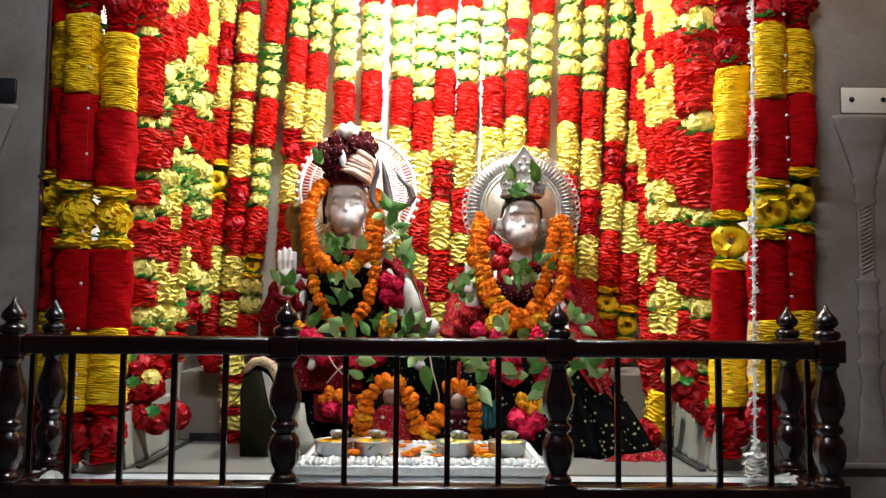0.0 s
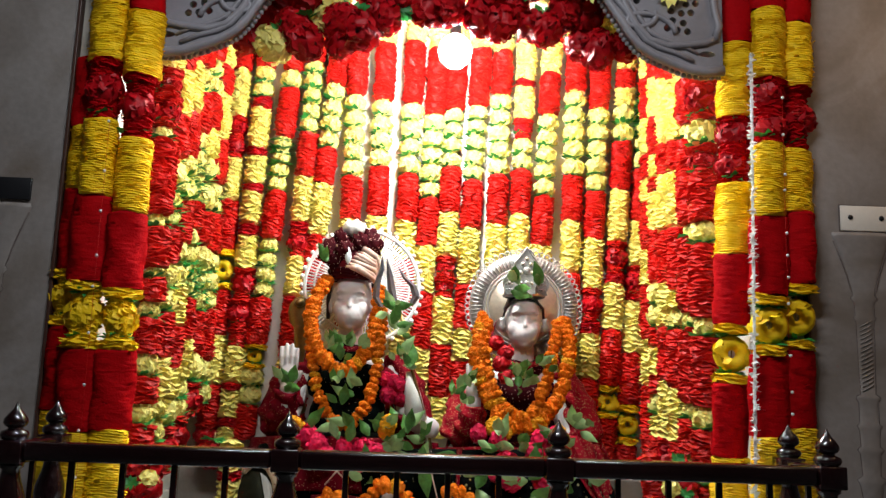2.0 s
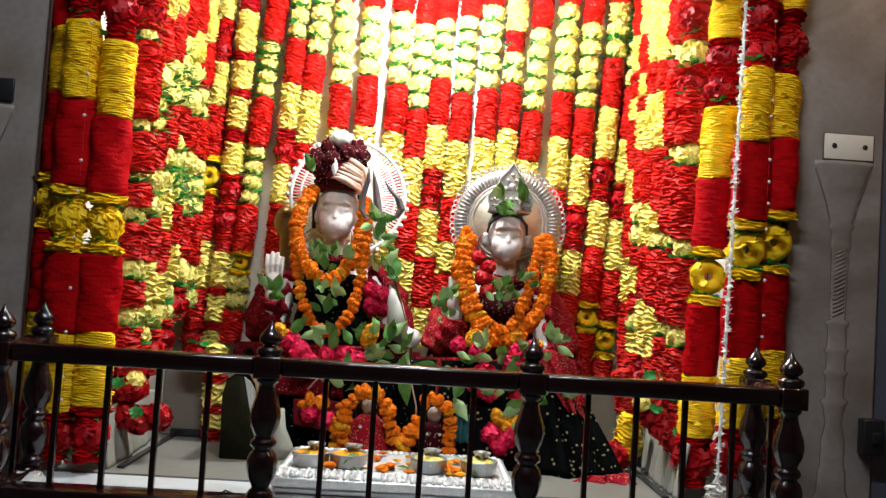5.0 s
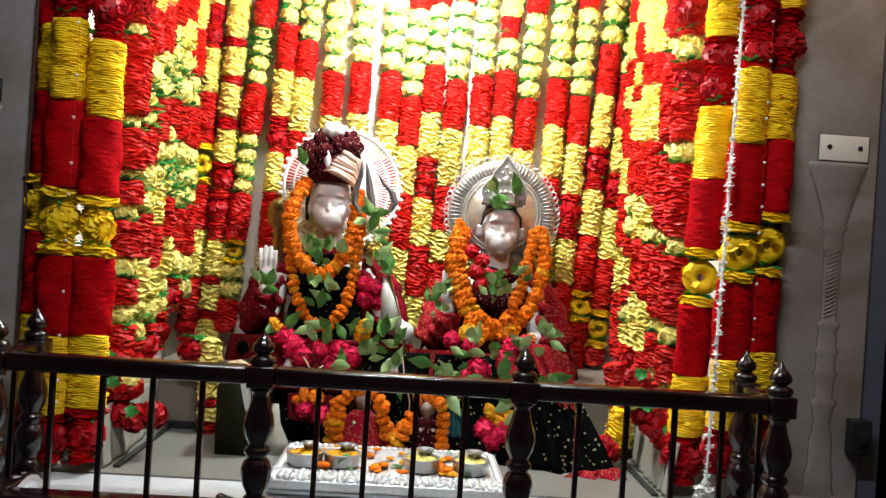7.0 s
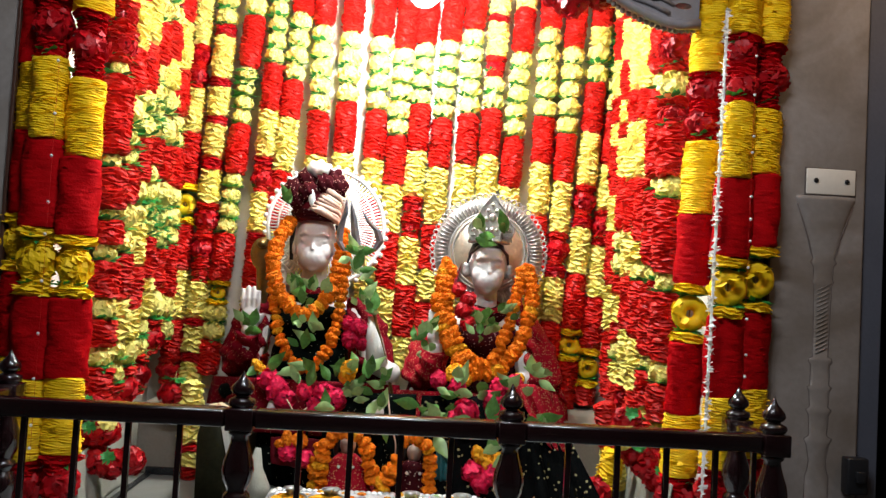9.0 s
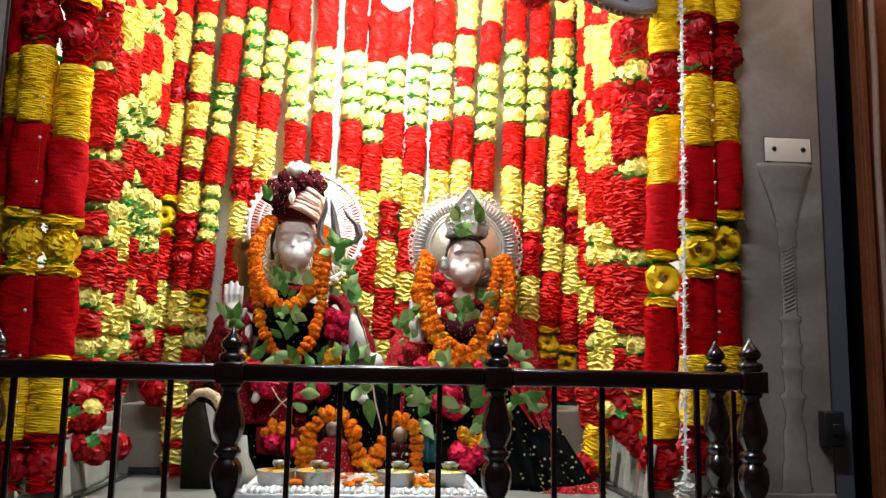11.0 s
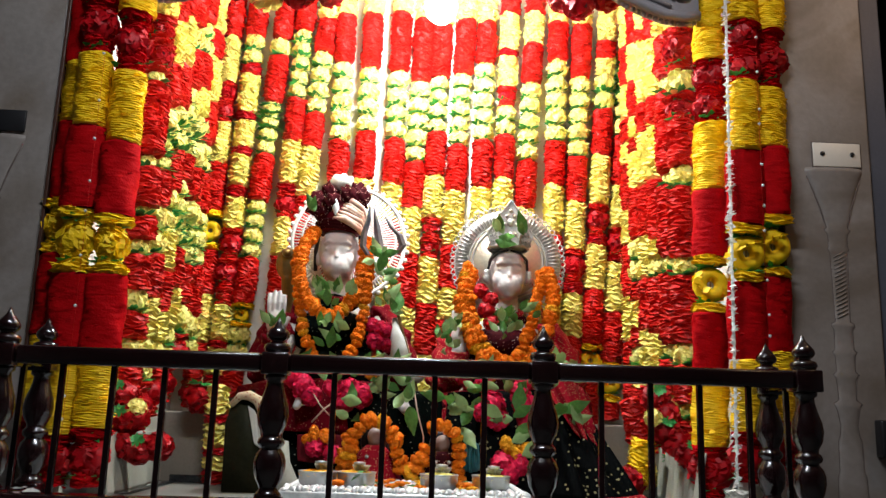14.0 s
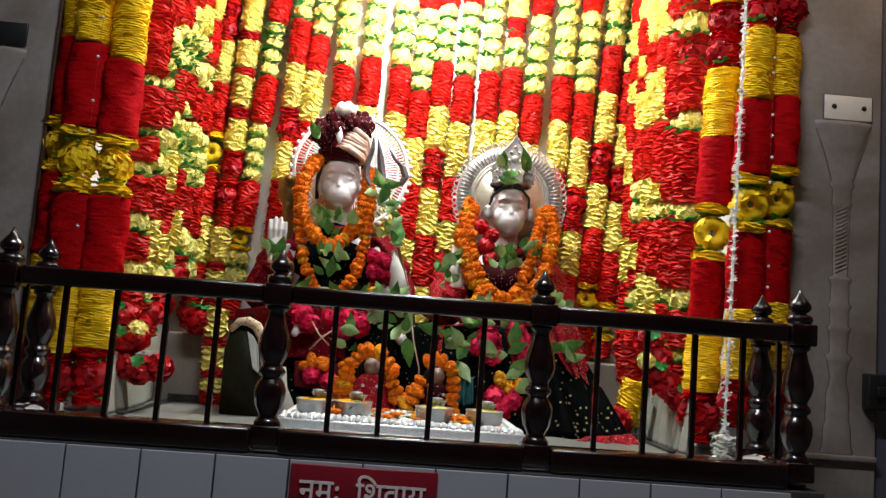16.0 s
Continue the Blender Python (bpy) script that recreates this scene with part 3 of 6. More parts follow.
for side, nm in ((1, "pillar_right"), (-1, "pillar_left")):
    a, b = (1.222, 1.528) if side > 0 else (-1.60, -1.205)
    pil = solid(nm, boxed((a, FACE, 0.0), (b, FACE + 0.18, 3.50), 0.006), PILLAR, "aged white marble pillar beside the shrine", "pillar", kind="structure", smooth=False)
    cx = 1.397 if side > 0 else -1.385
    relief = bmesh.new()
    prof = [(0.105, 2.068), (0.108, 2.055), (0.100, 2.04), (0.078, 1.985), (0.056, 1.925), (0.045, 1.885), (0.038, 1.865), (0.048, 1.855), (0.036, 1.84), (0.034, 1.80), (0.040, 1.792), (0.032, 1.78),
            (0.027, 1.55), (0.040, 1.545), (0.043, 1.535), (0.034, 1.525), (0.034, 1.46), (0.044, 1.452), (0.036, 1.44), (0.033, 1.39), (0.046, 1.38), (0.036, 1.365), (0.031, 1.30), (0.050, 1.288), (0.040, 1.27), (0.030, 1.22), (0.034, 1.19), (0.042, 1.17), (0.043, 1.08), (0.050, 1.06), (0.052, 1.0), (0.06, 0.985), (0.06, 0.95)]
    lathe([(r, z) for r, z in prof[::-1]], 28, relief, (cx, FACE + 0.002, 0), (0.92, 0.19))
    part("relief_column", relief, PILLAR, pil, "carved half-column in low relief")
    for k in range(16):
        z = 1.56 + k * 0.0135
        part("twist", tube([(cx - 0.018, FACE - 0.0025, z), (cx, FACE - 0.0045, z + 0.010), (cx + 0.018, FACE - 0.0025, z + 0.020)], 0.0022, 5), PILLAR, pil)
    # dark tubes draw dirt and crevice shadow along the relief's outline
    for sx in (-1, 1):
        line = [(cx + sx * 0.92 * r, FACE - 0.0006, z) for r, z in prof[2:32]]
        part("groove", tube(line, [0.0026 if z > 1.87 else 0.0012 for _, _, z in line], 6), EDGE_DARK, pil, "dark line of dirt and shadow along the carved groove")
    moulding = bmesh.new()
    box(moulding, (a + 0.003, FACE - 0.016, 0.955), (b - 0.003, FACE + 0.02, 0.975), 0.005)
    part("moulding", moulding, PILLAR, pil)
    e = 1.213 if side > 0 else -1.196
    solid("trim", boxed((e - 0.005, FACE - 0.012, LEDGE), (e + 0.005, FACE + 0.02, 3.05), 0.002), EDGING, "thin brown wooden edging strip beside the pillar", "trim", kind="structure", smooth=False)

solid("wall_north_left", boxed((-4.05, FACE + 0.03, 0.0), (-1.60, FACE + 0.16, 3.50)), PILLAR, "aged marble wall beside the shrine", "wall", kind="structure", smooth=False)
solid("wall_north_right", boxed((2.42, FACE + 0.03, 0.0), (4.05, FACE + 0.16, 3.50)), PILLAR, "aged marble wall beside the door", "wall", kind="structure", smooth=False)
solid("jamb", boxed((1.531, FACE + 0.012, 0.0), (1.602, FACE + 0.16, 3.50), 0.004), JAMB, "slate blue painted door jamb", "jamb", kind="structure", smooth=False)
# black sheet put in for the shade of the gap at the door
solid("door_gap_shade", boxed((1.604, FACE + 0.14, 0.0), (2.42, FACE + 0.17, 3.50)), BLACK, "black sheet standing for the shaded gap behind the door", "recess", kind="structure", smooth=False)
door = tagged(new("door_1", mesh_of(boxed((1.640, 0.34, 0.02), (2.40, 0.385, 3.30), 0.004), "door_1", DOOR, False)), "brown varnished wooden door standing ajar", "door", kind="structure")
for z0, z1 in ((0.15, 1.05), (1.17, 2.05), (2.17, 3.15)):
    pan = bmesh.new()
    box(pan, (1.775, 0.326, z0), (2.28, 0.342, z1), 0.010)
    part("panel", pan, DOOR, door, smooth=False)
part("stile", boxed((1.645, 0.328, 0.03), (1.668, 0.343, 3.29), 0.005), DOOR, door, smooth=False)
part("cord", tube([(1.684, 0.318, 3.2), (1.688, 0.316, 2.4), (1.679, 0.315, 2.05), (1.685, 0.315, 1.5), (1.692, 0.315, 0.9)], 0.011, 8), CORD, door, "pale hanging cord")

sw = thing("switch_box", "small black switch box on the pillar edge", "switch")
part("body", boxed((1.476, FACE - 0.045, 1.125), (1.545, FACE, 1.240), 0.006), BLACK, sw)
part("knob", boxed((1.500, FACE - 0.056, 1.165), (1.53, FACE - 0.044, 1.20), 0.003), BLACK, sw)
pl = thing("cover_plate", "cream enamel cover plate with two screw holes", "plate")
part("backing", boxed((1.325, FACE - 0.003, 2.070), (1.495, FACE, 2.161), 0.001), EDGE_DARK, pl, "dark brown backing edge")
part("plate", boxed((1.329, FACE - 0.007, 2.074), (1.491, FACE, 2.157), 0.002), PLATE, pl)
for x in (1.360, 1.462):
    part("screw", lathe([(0.008, 0.0), (0.008, 0.003), (0.004, 0.004)], 12), BLACK, pl, at=pose(x, FACE - 0.007, 2.118, 90))
pl2 = thing("cover_plate", "black cover plate on the pillar", "plate")
part("plate", boxed((-1.475, FACE - 0.010, 2.080), (-1.292, FACE, 2.152), 0.002), BLACK, pl2)


def pierced(outline, holes, y0, y1, mat, name):
    """A slab cut to an outline in x and z, with real holes."""
    loops = [[Vector((x, z, 0)) for x, z in loop] for loop in (outline, *holes)]
    flat = [v for loop in loops for v in loop]
    tris = tessellate_polygon(loops)
    n = len(flat)
    verts = [(v.x, y0, v.y) for v in flat] + [(v.x, y1, v.y) for v in flat]
    faces = [t for t in tris] + [(t[2] + n, t[1] + n, t[0] + n) for t in tris]
    base = 0
    for loop in loops:
        k = len(loop)
        for i in range(k):
            j = (i + 1) % k
            faces.append((base + i, base + j, base + j + n, base + i + n))
        base += k
    return from_arrays(name, verts, faces, mat)


arch = thing("arch", "carved white marble arch brackets with pierced holes", "arch", kind="structure")


def bracket(side):
    curve = [(0.958, 2.598), (0.90, 2.592), (0.84, 2.600), (0.78, 2.622), (0.72, 2.648), (0.675, 2.678), (0.640, 2.72), (0.612, 2.768), (0.575, 2.82), (0.545, 2.872), (0.52, 2.93), (0.50, 2.99), (0.47, 3.05)]
    outline = [(0.958, 3.05)] + curve
    holes = []
    for cx, cz in ((0.80, 2.842), (0.836, 2.838), (0.868, 2.842), (0.784, 2.812), (0.82, 2.805), (0.852, 2.808), (0.79, 2.778), (0.826, 2.770), (0.772, 2.750), (0.806, 2.744), (0.84, 2.74), (0.700, 2.80), (0.668, 2.845), (0.905, 2.662)):
        r = 0.0125 if cx < 0.9 else 0.018
        holes.append([(cx + r * (1.5 if cx > 0.9 else 1) * math.cos(-a), cz + r * (0.6 if cx > 0.9 else 1) * math.sin(-a)) for a in np.linspace(0, 2 * math.pi, 12, endpoint=False)])
    if side < 0:
        outline = [(-x, z) for x, z in outline][::-1]
        holes = [[(-x, z) for x, z in h][::-1] for h in holes]
    ob = part("bracket", pierced(outline, holes, 0.405, 0.465, CARVED, "bracket"), None, arch)
    rim = [(side * x, 0.40, z + 0.006) for x, z in curve]
    part("rim", tube(rim, [0.018 - 0.006 * i / len(rim) for i in range(len(rim))], 10), CARVED, ob)
    for i in range(len(curve) * 3 - 3):
        k, f = divmod(i, 3)
        a, b = Vector(curve[k]), Vector(curve[k + 1]) if k + 1 < len(curve) else Vector(curve[k])
        q = a.lerp(b, f / 3)
        part("bead", lathe([(0.001, -0.009), (0.008, -0.005), (0.009, 0.0), (0.008, 0.005), (0.001, 0.009)], 8), CARVED, ob, at=(side * (q.x - 0.010), 0.425, q.y - 0.008))
    swirl = [(side * (0.70 + 0.10 * math.cos(a) * (1 - a / 9)), 0.402, 2.73 + 0.06 * math.sin(a) * (1 - a / 9) + 0.1 * (a / 9)) for a in np.linspace(0, 6.5, 26)]
    part("scroll", tube(swirl, 0.010, 8), CARVED, ob)
    sweep = [(side * x, 0.402, z) for x, z in ((0.94, 2.72), (0.90, 2.70), (0.84, 2.69), (0.77, 2.685), (0.71, 2.705), (0.665, 2.755), (0.63, 2.82), (0.60, 2.90), (0.57, 2.98))]
    part("scroll", tube(sweep, 0.013, 8), CARVED, ob)
    for inset, thick in ((0.034, 0.012), (0.062, 0.009)):
        ridge = [(side * (x + inset * 0.55), 0.403, z + inset + 0.006 * math.sin(i * 1.7)) for i, (x, z) in enumerate(curve[2:-1])]
        part("ridge", tube(ridge, [thick * (0.6 + 0.4 * math.sin(math.pi * (i + 0.5) / len(ridge))) for i in range(len(ridge))], 8), CARVED, ob)
    sweep = [(side * x, 0.402, z) for x, z in ((0.945, 2.93), (0.925, 2.88), (0.93, 2.82), (0.945, 2.76), (0.93, 2.71))]
    part("scroll", tube(sweep, 0.014, 8), CARVED, ob)


bracket(1)
bracket(-1)
solid("valance_board", boxed((-0.95, 0.47, 2.98), (0.95, 0.50, 3.06)), WOOD, "dark board behind the arch", "board", kind="structure", smooth=False)

swag = thing("rose_swag", "swag of crimson cloth roses and leaves along the arch", "swag", at=(0, 0.53, 2.9))
g = np.random.default_rng(12)
SWAG = [(-0.66, 2.70), (-0.56, 2.68), (-0.46, 2.70), (-0.36, 2.70), (-0.26, 2.735), (-0.16, 2.785), (-0.06, 2.835), (0.04, 2.86), (0.13, 2.83), (0.22, 2.80), (0.31, 2.785), (0.40, 2.765), (0.49, 2.735), (0.58, 2.725), (0.66, 2.72)]
for row in range(4):
    for i, (x, z) in enumerate(SWAG):
        if row and g.random() < 0.12:
            continue
        px, pz = x + (g.random() - 0.5) * 0.05 + 0.04 * (row % 2), z + row * 0.085 + (g.random() - 0.5) * 0.03
        if pz > 3.03:
            continue
        r = 0.056 + 0.018 * g.random()
        yellow = g.random() < 0.08
        part("pompom" if yellow else "rose", bloom("P" if yellow else "r", round(r, 2)), None, swag, at=Matrix.Translation((px, (g.random() - 0.5) * 0.05, pz - 2.9)) @ Matrix.Rotation(g.random() * 6, 4, "Y"))
        if g.random() < 0.38:
            part("leaf_collar", bloom("g", 0.055), None, swag, at=Matrix.Translation((px + 0.045, -0.02, pz - 2.9 + 0.03)) @ Matrix.Rotation(g.random() * 6, 4, "X"))
for sx, sz in ((0.80, 2.93), (-0.70, 2.90), (0.78, 2.88), (-0.74, 2.86), (0.50, 2.88), (-0.55, 2.86)):
    part("leaf_collar", sepal_mesh("leaf_collar", 0.06, int(abs(sx) * 100), LEMON), None, swag, "yellow petal tuft", at=Matrix.Translation((sx, -0.14, sz - 2.9)) @ Matrix.Rotation(1.2, 4, "X"))

# tiled face of the plinth
tiles = solid("wall_tiled", boxed((-1.13, -0.050, 0.0), (1.13, -0.046, 0.913)), GROUT, "dark grout bed of the tiled plinth face", "wall", kind="structure", smooth=False)
TILE_MESH = mesh_of(boxed((0.0025, -0.060, 0.002), (0.1861, -0.050, 0.298), 0.0015), "tile", TILE, False)
for row in range(3):
    for k in range(12):
        x = -1.226 + k * 0.1886
        me = TILE_MESH
        if x < -1.13:
            x = -1.13
            me = mesh_of(boxed((0.0, -0.060, 0.002), (0.09, -0.050, 0.298), 0.0015), "tile", TILE, False)
        part("tile", me, None, tiles, at=(x, 0, 0.912 - 0.3 * (row + 1)))

sign = thing("sign", "maroon enamel sign with white painted letters on the tiles", "sign")
part("board", boxed((-0.277, -0.068, 0.742), (0.101, -0.060, 0.902), 0.002), SIGN, sign)


def words(name, text, x0, x1, z, size, parent, mat):
    cu = bpy.data.curves.new(name, "FONT")
    cu.body, cu.size, cu.extrude, cu.offset = text, size, 0.0015, 0.0006
    tmp = new(name, cu)
    me = bpy.data.meshes.new_from_object(tmp.evaluated_get(bpy.context.evaluated_depsgraph_get()))
    bpy.data.objects.remove(tmp)
    me.materials.clear()
    me.materials.append(mat)
    xs = [v.co.x for v in me.vertices]
    k = (x1 - x0) / (max(xs) - min(xs))
    me.transform(pose(x0, -0.0695, z, 90) @ Matrix.Diagonal((k, 1, 1, 1)) @ Matrix.Translation((-min(xs), 0, 0)))
    return part(name, me, None, parent, "white painted letters")


words("lettering", "\u0928\u092e\u0903", -0.252, -0.150, 0.812, 0.080, sign, LETTER)
words("lettering", "\u093f\u0936\u0935\u093e\u092f", -0.108, 0.072, 0.812, 0.080, sign, LETTER)

# ---- the lamp ----
lampob = thing("hanging_bulb", "glowing white electric bulb hanging under the arch", "lamp", at=BULB)
# globe modelled oversize so its shape takes in the bulb's glare
part("bulb", lathe([(0.001, -0.068), (0.030, -0.061), (0.056, -0.036), (0.066, 0.0), (0.056, 0.034), (0.034, 0.056), (0.02, 0.066)]), glow("lit_bulb", (1.0, 0.96, 0.88), 60), lampob)
part("holder", lathe([(0.021, 0.058), (0.023, 0.06), (0.023, 0.10), (0.012, 0.115)]), BLACK, lampob)
part("cable", tube([(0, 0, 0.112), (0, 0.01, 0.3), (0, 0, 0.60)], 0.004, 6), BLACK, lampob)
# fixture added to carry the hall fill; it is never in view
fill_fixture = thing("tube_light", "unseen tube fixture added high in the hall for fill light", "lamp")
part("tube", tube([(-0.65, -1.0, 3.50), (0.55, -1.0, 3.50)], 0.013, 10), glow("fill_tube_glow", (0.8, 0.9, 1.0), 4), fill_fixture)
part("holder", boxed((-0.70, -1.03, 3.53), (0.60, -0.97, 3.62), 0.005), PLATE, fill_fixture)
# made-up bulb and arm for the warm fill, outside the view
warm = thing("wall_lamp", "small unseen warm lamp added to tint the right pillar", "lamp")
part("bulb", lathe([(0.001, -0.04), (0.03, -0.025), (0.036, 0.0), (0.026, 0.025), (0.014, 0.04)], at=(2.0, -0.45, 3.1)), glow("warm_fill_glow", (1.0, 0.7, 0.4), 20), warm)
part("arm", tube([(2.0, -0.45, 3.14), (2.6, -0.45, 3.22), (4.06, -0.45, 3.2)], 0.012, 8), BRASS, warm)



# ---- altar bench and cloths ----
BENCH = material("grey_plaster", (0.23, 0.195, 0.155), 0.7, vary=0.2, scale=4, bump=0.2, stain=0.3, spec=0.2)
bench = solid("altar_bench", boxed((-0.93, 1.02, LEDGE + 0.004), (0.93, 1.555, 1.20), 0.006), BENCH, "plain grey-cream masonry altar bench", "bench", kind="structure", smooth=False)


def drape(top, bottom, folds, depth, n=40, rows=14, bm=None, thick=0.006):
    """A hanging cloth between two lines, with folds that deepen downwards and real thickness."""
    def along(line, f):
        k = f * (len(line) - 1)
        i = min(int(k), len(line) - 2)
        return Vector(line[i]).lerp(Vector(line[i + 1]), k - i)
    bm = bm or bmesh.new()
    front, back = [], []
    for r in range(rows + 1):
        v = r / rows
        fr, bk = [], []
        for c in range(n + 1):
            u = c / n
            p = along(top, u).lerp(along(bottom, u), v)
            side = (along(top, min(1, u + 0.02)) - along(top, max(0, u - 0.02)))
            nrm = Vector((side.y, -side.x, 0)).normalized()
            w = depth * (0.35 + 0.65 * v) * (math.sin(u * folds * 6.283 + 0.8 * math.sin(v * 3)) + 0.35 * math.sin(u * folds * 13.7 + 1.0 + v))
            p = p + nrm * w
            fr.append(bm.verts.new(p))
            bk.append(bm.verts.new(p - nrm * thick))
        front.append(fr)
        back.append(bk)
    for r in range(rows):
        for c in range(n):
            bm.faces.new((front[r][c], front[r + 1][c], front[r + 1][c + 1], front[r][c + 1]))
            bm.faces.new((back[r][c], back[r][c + 1], back[r + 1][c + 1], back[r + 1][c]))
    for c in range(n):
        bm.faces.new((front[0][c], front[0][c + 1], back[0][c + 1], back[0][c]))
        bm.faces.new((front[rows][c + 1], front[rows][c], back[rows][c], back[rows][c + 1]))
    for r in range(rows):
        bm.faces.new((front[r + 1][0], front[r][0], back[r][0], back[r + 1][0]))
        bm.faces.new((front[r][n], front[r + 1][n], back[r + 1][n], back[r][n]))
    bmesh.ops.recalc_face_normals(bm, faces=bm.faces)
    return bm


Z0 = LEDGE + 0.005
GRANITE = material("black_granite", (0.018, 0.018, 0.020), 0.25, vary=0.5, scale=40, bump=0.03)
solid("baseboard", boxed((-0.885, 1.000, Z0), (0.885, 1.017, Z0 + 0.028), 0.003), GRANITE, "black granite skirting strip along the altar bench", "skirting", kind="structure", smooth=False)
for sx in (-1, 1):
    solid("baseboard", boxed((sx * 0.872 - 0.012, 0.42, Z0), (sx * 0.872 + 0.012, 0.995, Z0 + 0.008), 0.002), GRANITE, "black granite strip along the shrine floor's edge", "skirting", kind="structure", smooth=False)
CREAMCLOTH = material("cream_cotton_cloth", (0.32, 0.31, 0.26), 0.8, vary=0.25, scale=10, bump=0.3, fine=180, spec=0.1)
for sx in (1, -1):
    line = [(sx * 0.93, 0.40, 1.12), (sx * 0.925, 0.62, 1.135), (sx * 0.94, 0.98, 1.12)]
    low = [(sx * 0.905, 0.40, Z0), (sx * 0.90, 0.62, Z0), (sx * 0.93, 0.98, Z0)]
    solid("side_skirt", drape(line[::-1] if sx > 0 else line, low[::-1] if sx > 0 else low, 9 if sx > 0 else 3, 0.009 if sx > 0 else 0.004), CREAMCLOTH, "white pleated cotton skirt along the shrine side", "cloth", group="side skirts")

cloth = thing("altar_cloth", "dark sequinned cloth with red brocade border over the bench", "cloth", at=(0, 0, 0))
part("black_cloth", drape([(0.14, 0.90, 1.30), (0.50, 0.84, 1.32), (0.64, 0.90, 1.27)], [(0.12, 0.80, Z0), (0.50, 0.66, Z0), (0.80, 0.64, Z0)], 5, 0.020), BLACKCLOTH, cloth)
part("border", drape([(0.46, 0.83, 1.37), (0.55, 0.82, 1.37), (0.64, 0.86, 1.33)], [(0.59, 0.775, 1.17), (0.665, 0.775, 1.10), (0.715, 0.80, 1.04)], 3, 0.012), REDBROCADE, cloth, "red and gold brocade border")
part("hem", drape([(0.64, 0.625, 0.955), (0.72, 0.62, 0.962), (0.80, 0.64, 0.972)], [(0.60, 0.605, Z0), (0.72, 0.60, Z0), (0.83, 0.60, Z0)], 3, 0.012), REDBROCADE, cloth, "red brocade hem")
cloth2 = thing("altar_cloth", "dark green cloth hanging over the altar bench", "cloth")
part("dark_cloth", drape([(-0.46, 0.94, 1.30), (-0.2, 0.86, 1.30), (0.12, 0.92, 1.30)], [(-0.46, 0.92, Z0), (-0.2, 0.84, Z0), (0.12, 0.90, Z0)], 6, 0.015), DARKGREEN, cloth2)
part("red_panel", drape([(-0.40, 0.845, 1.13), (-0.31, 0.825, 1.14), (-0.21, 0.825, 1.13)], [(-0.39, 0.83, 1.04), (-0.30, 0.81, 1.03), (-0.22, 0.81, 1.05)], 2, 0.008), REDCLOTH, cloth2)

# bolster-backed seat end beside the bench
seat = thing("bolster", "dark olive velvet bolster with gold brocade trim", "bolster", at=(-0.545, 0.70, Z0))
prof = [(-0.070, 0.0), (-0.072, 0.12), (-0.074, 0.22), (-0.060, 0.28), (-0.030, 0.312), (0.0, 0.315), (0.030, 0.30), (0.052, 0.262), (0.064, 0.20), (0.070, 0.12), (0.074, 0.0)]
bm = bmesh.new()
fr = [bm.verts.new((x, -0.05, z)) for x, z in prof]
bk = [bm.verts.new((x * 0.9 - 0.02, 0.26, z * 0.93)) for x, z in prof]
bm.faces.new(fr)
bm.faces.new(bk[::-1])
for i in range(len(prof)):
    j = (i + 1) % len(prof)
    bm.faces.new((fr[j], fr[i], bk[i], bk[j]))
bmesh.ops.recalc_face_normals(bm, faces=bm.faces)
part("cushion", bm, OLIVE, seat)
part("trim", tube([(x, -0.055, z + 0.004) for x, z in prof[3:10]], [0.010, 0.014, 0.017, 0.018, 0.017, 0.014, 0.008], 10), GOLDTRIM, seat, "gold brocade trim")
part("lining", drape([(0.0, -0.062, 0.285), (0.022, -0.062, 0.27), (0.04, -0.062, 0.24)], [(0.030, -0.062, 0.16), (0.045, -0.062, 0.15), (0.056, -0.062, 0.14)], 1, 0.003), WHITECLOTH, seat, "cream lining")

# ---- statues, one plain mesh each ----
def blob(bm, c, r, tilt=None):
    m = Matrix.Translation(c) @ (tilt if tilt is not None else Matrix()) @ Matrix.Diagonal((*r, 1))
    bmesh.ops.create_icosphere(bm, subdivisions=3, radius=1, matrix=m)


def limb(bm, pts, radii):
    tube(pts, radii, 12, bm)
    for p, r in zip(pts, radii):
        blob(bm, p, (r, r, r))


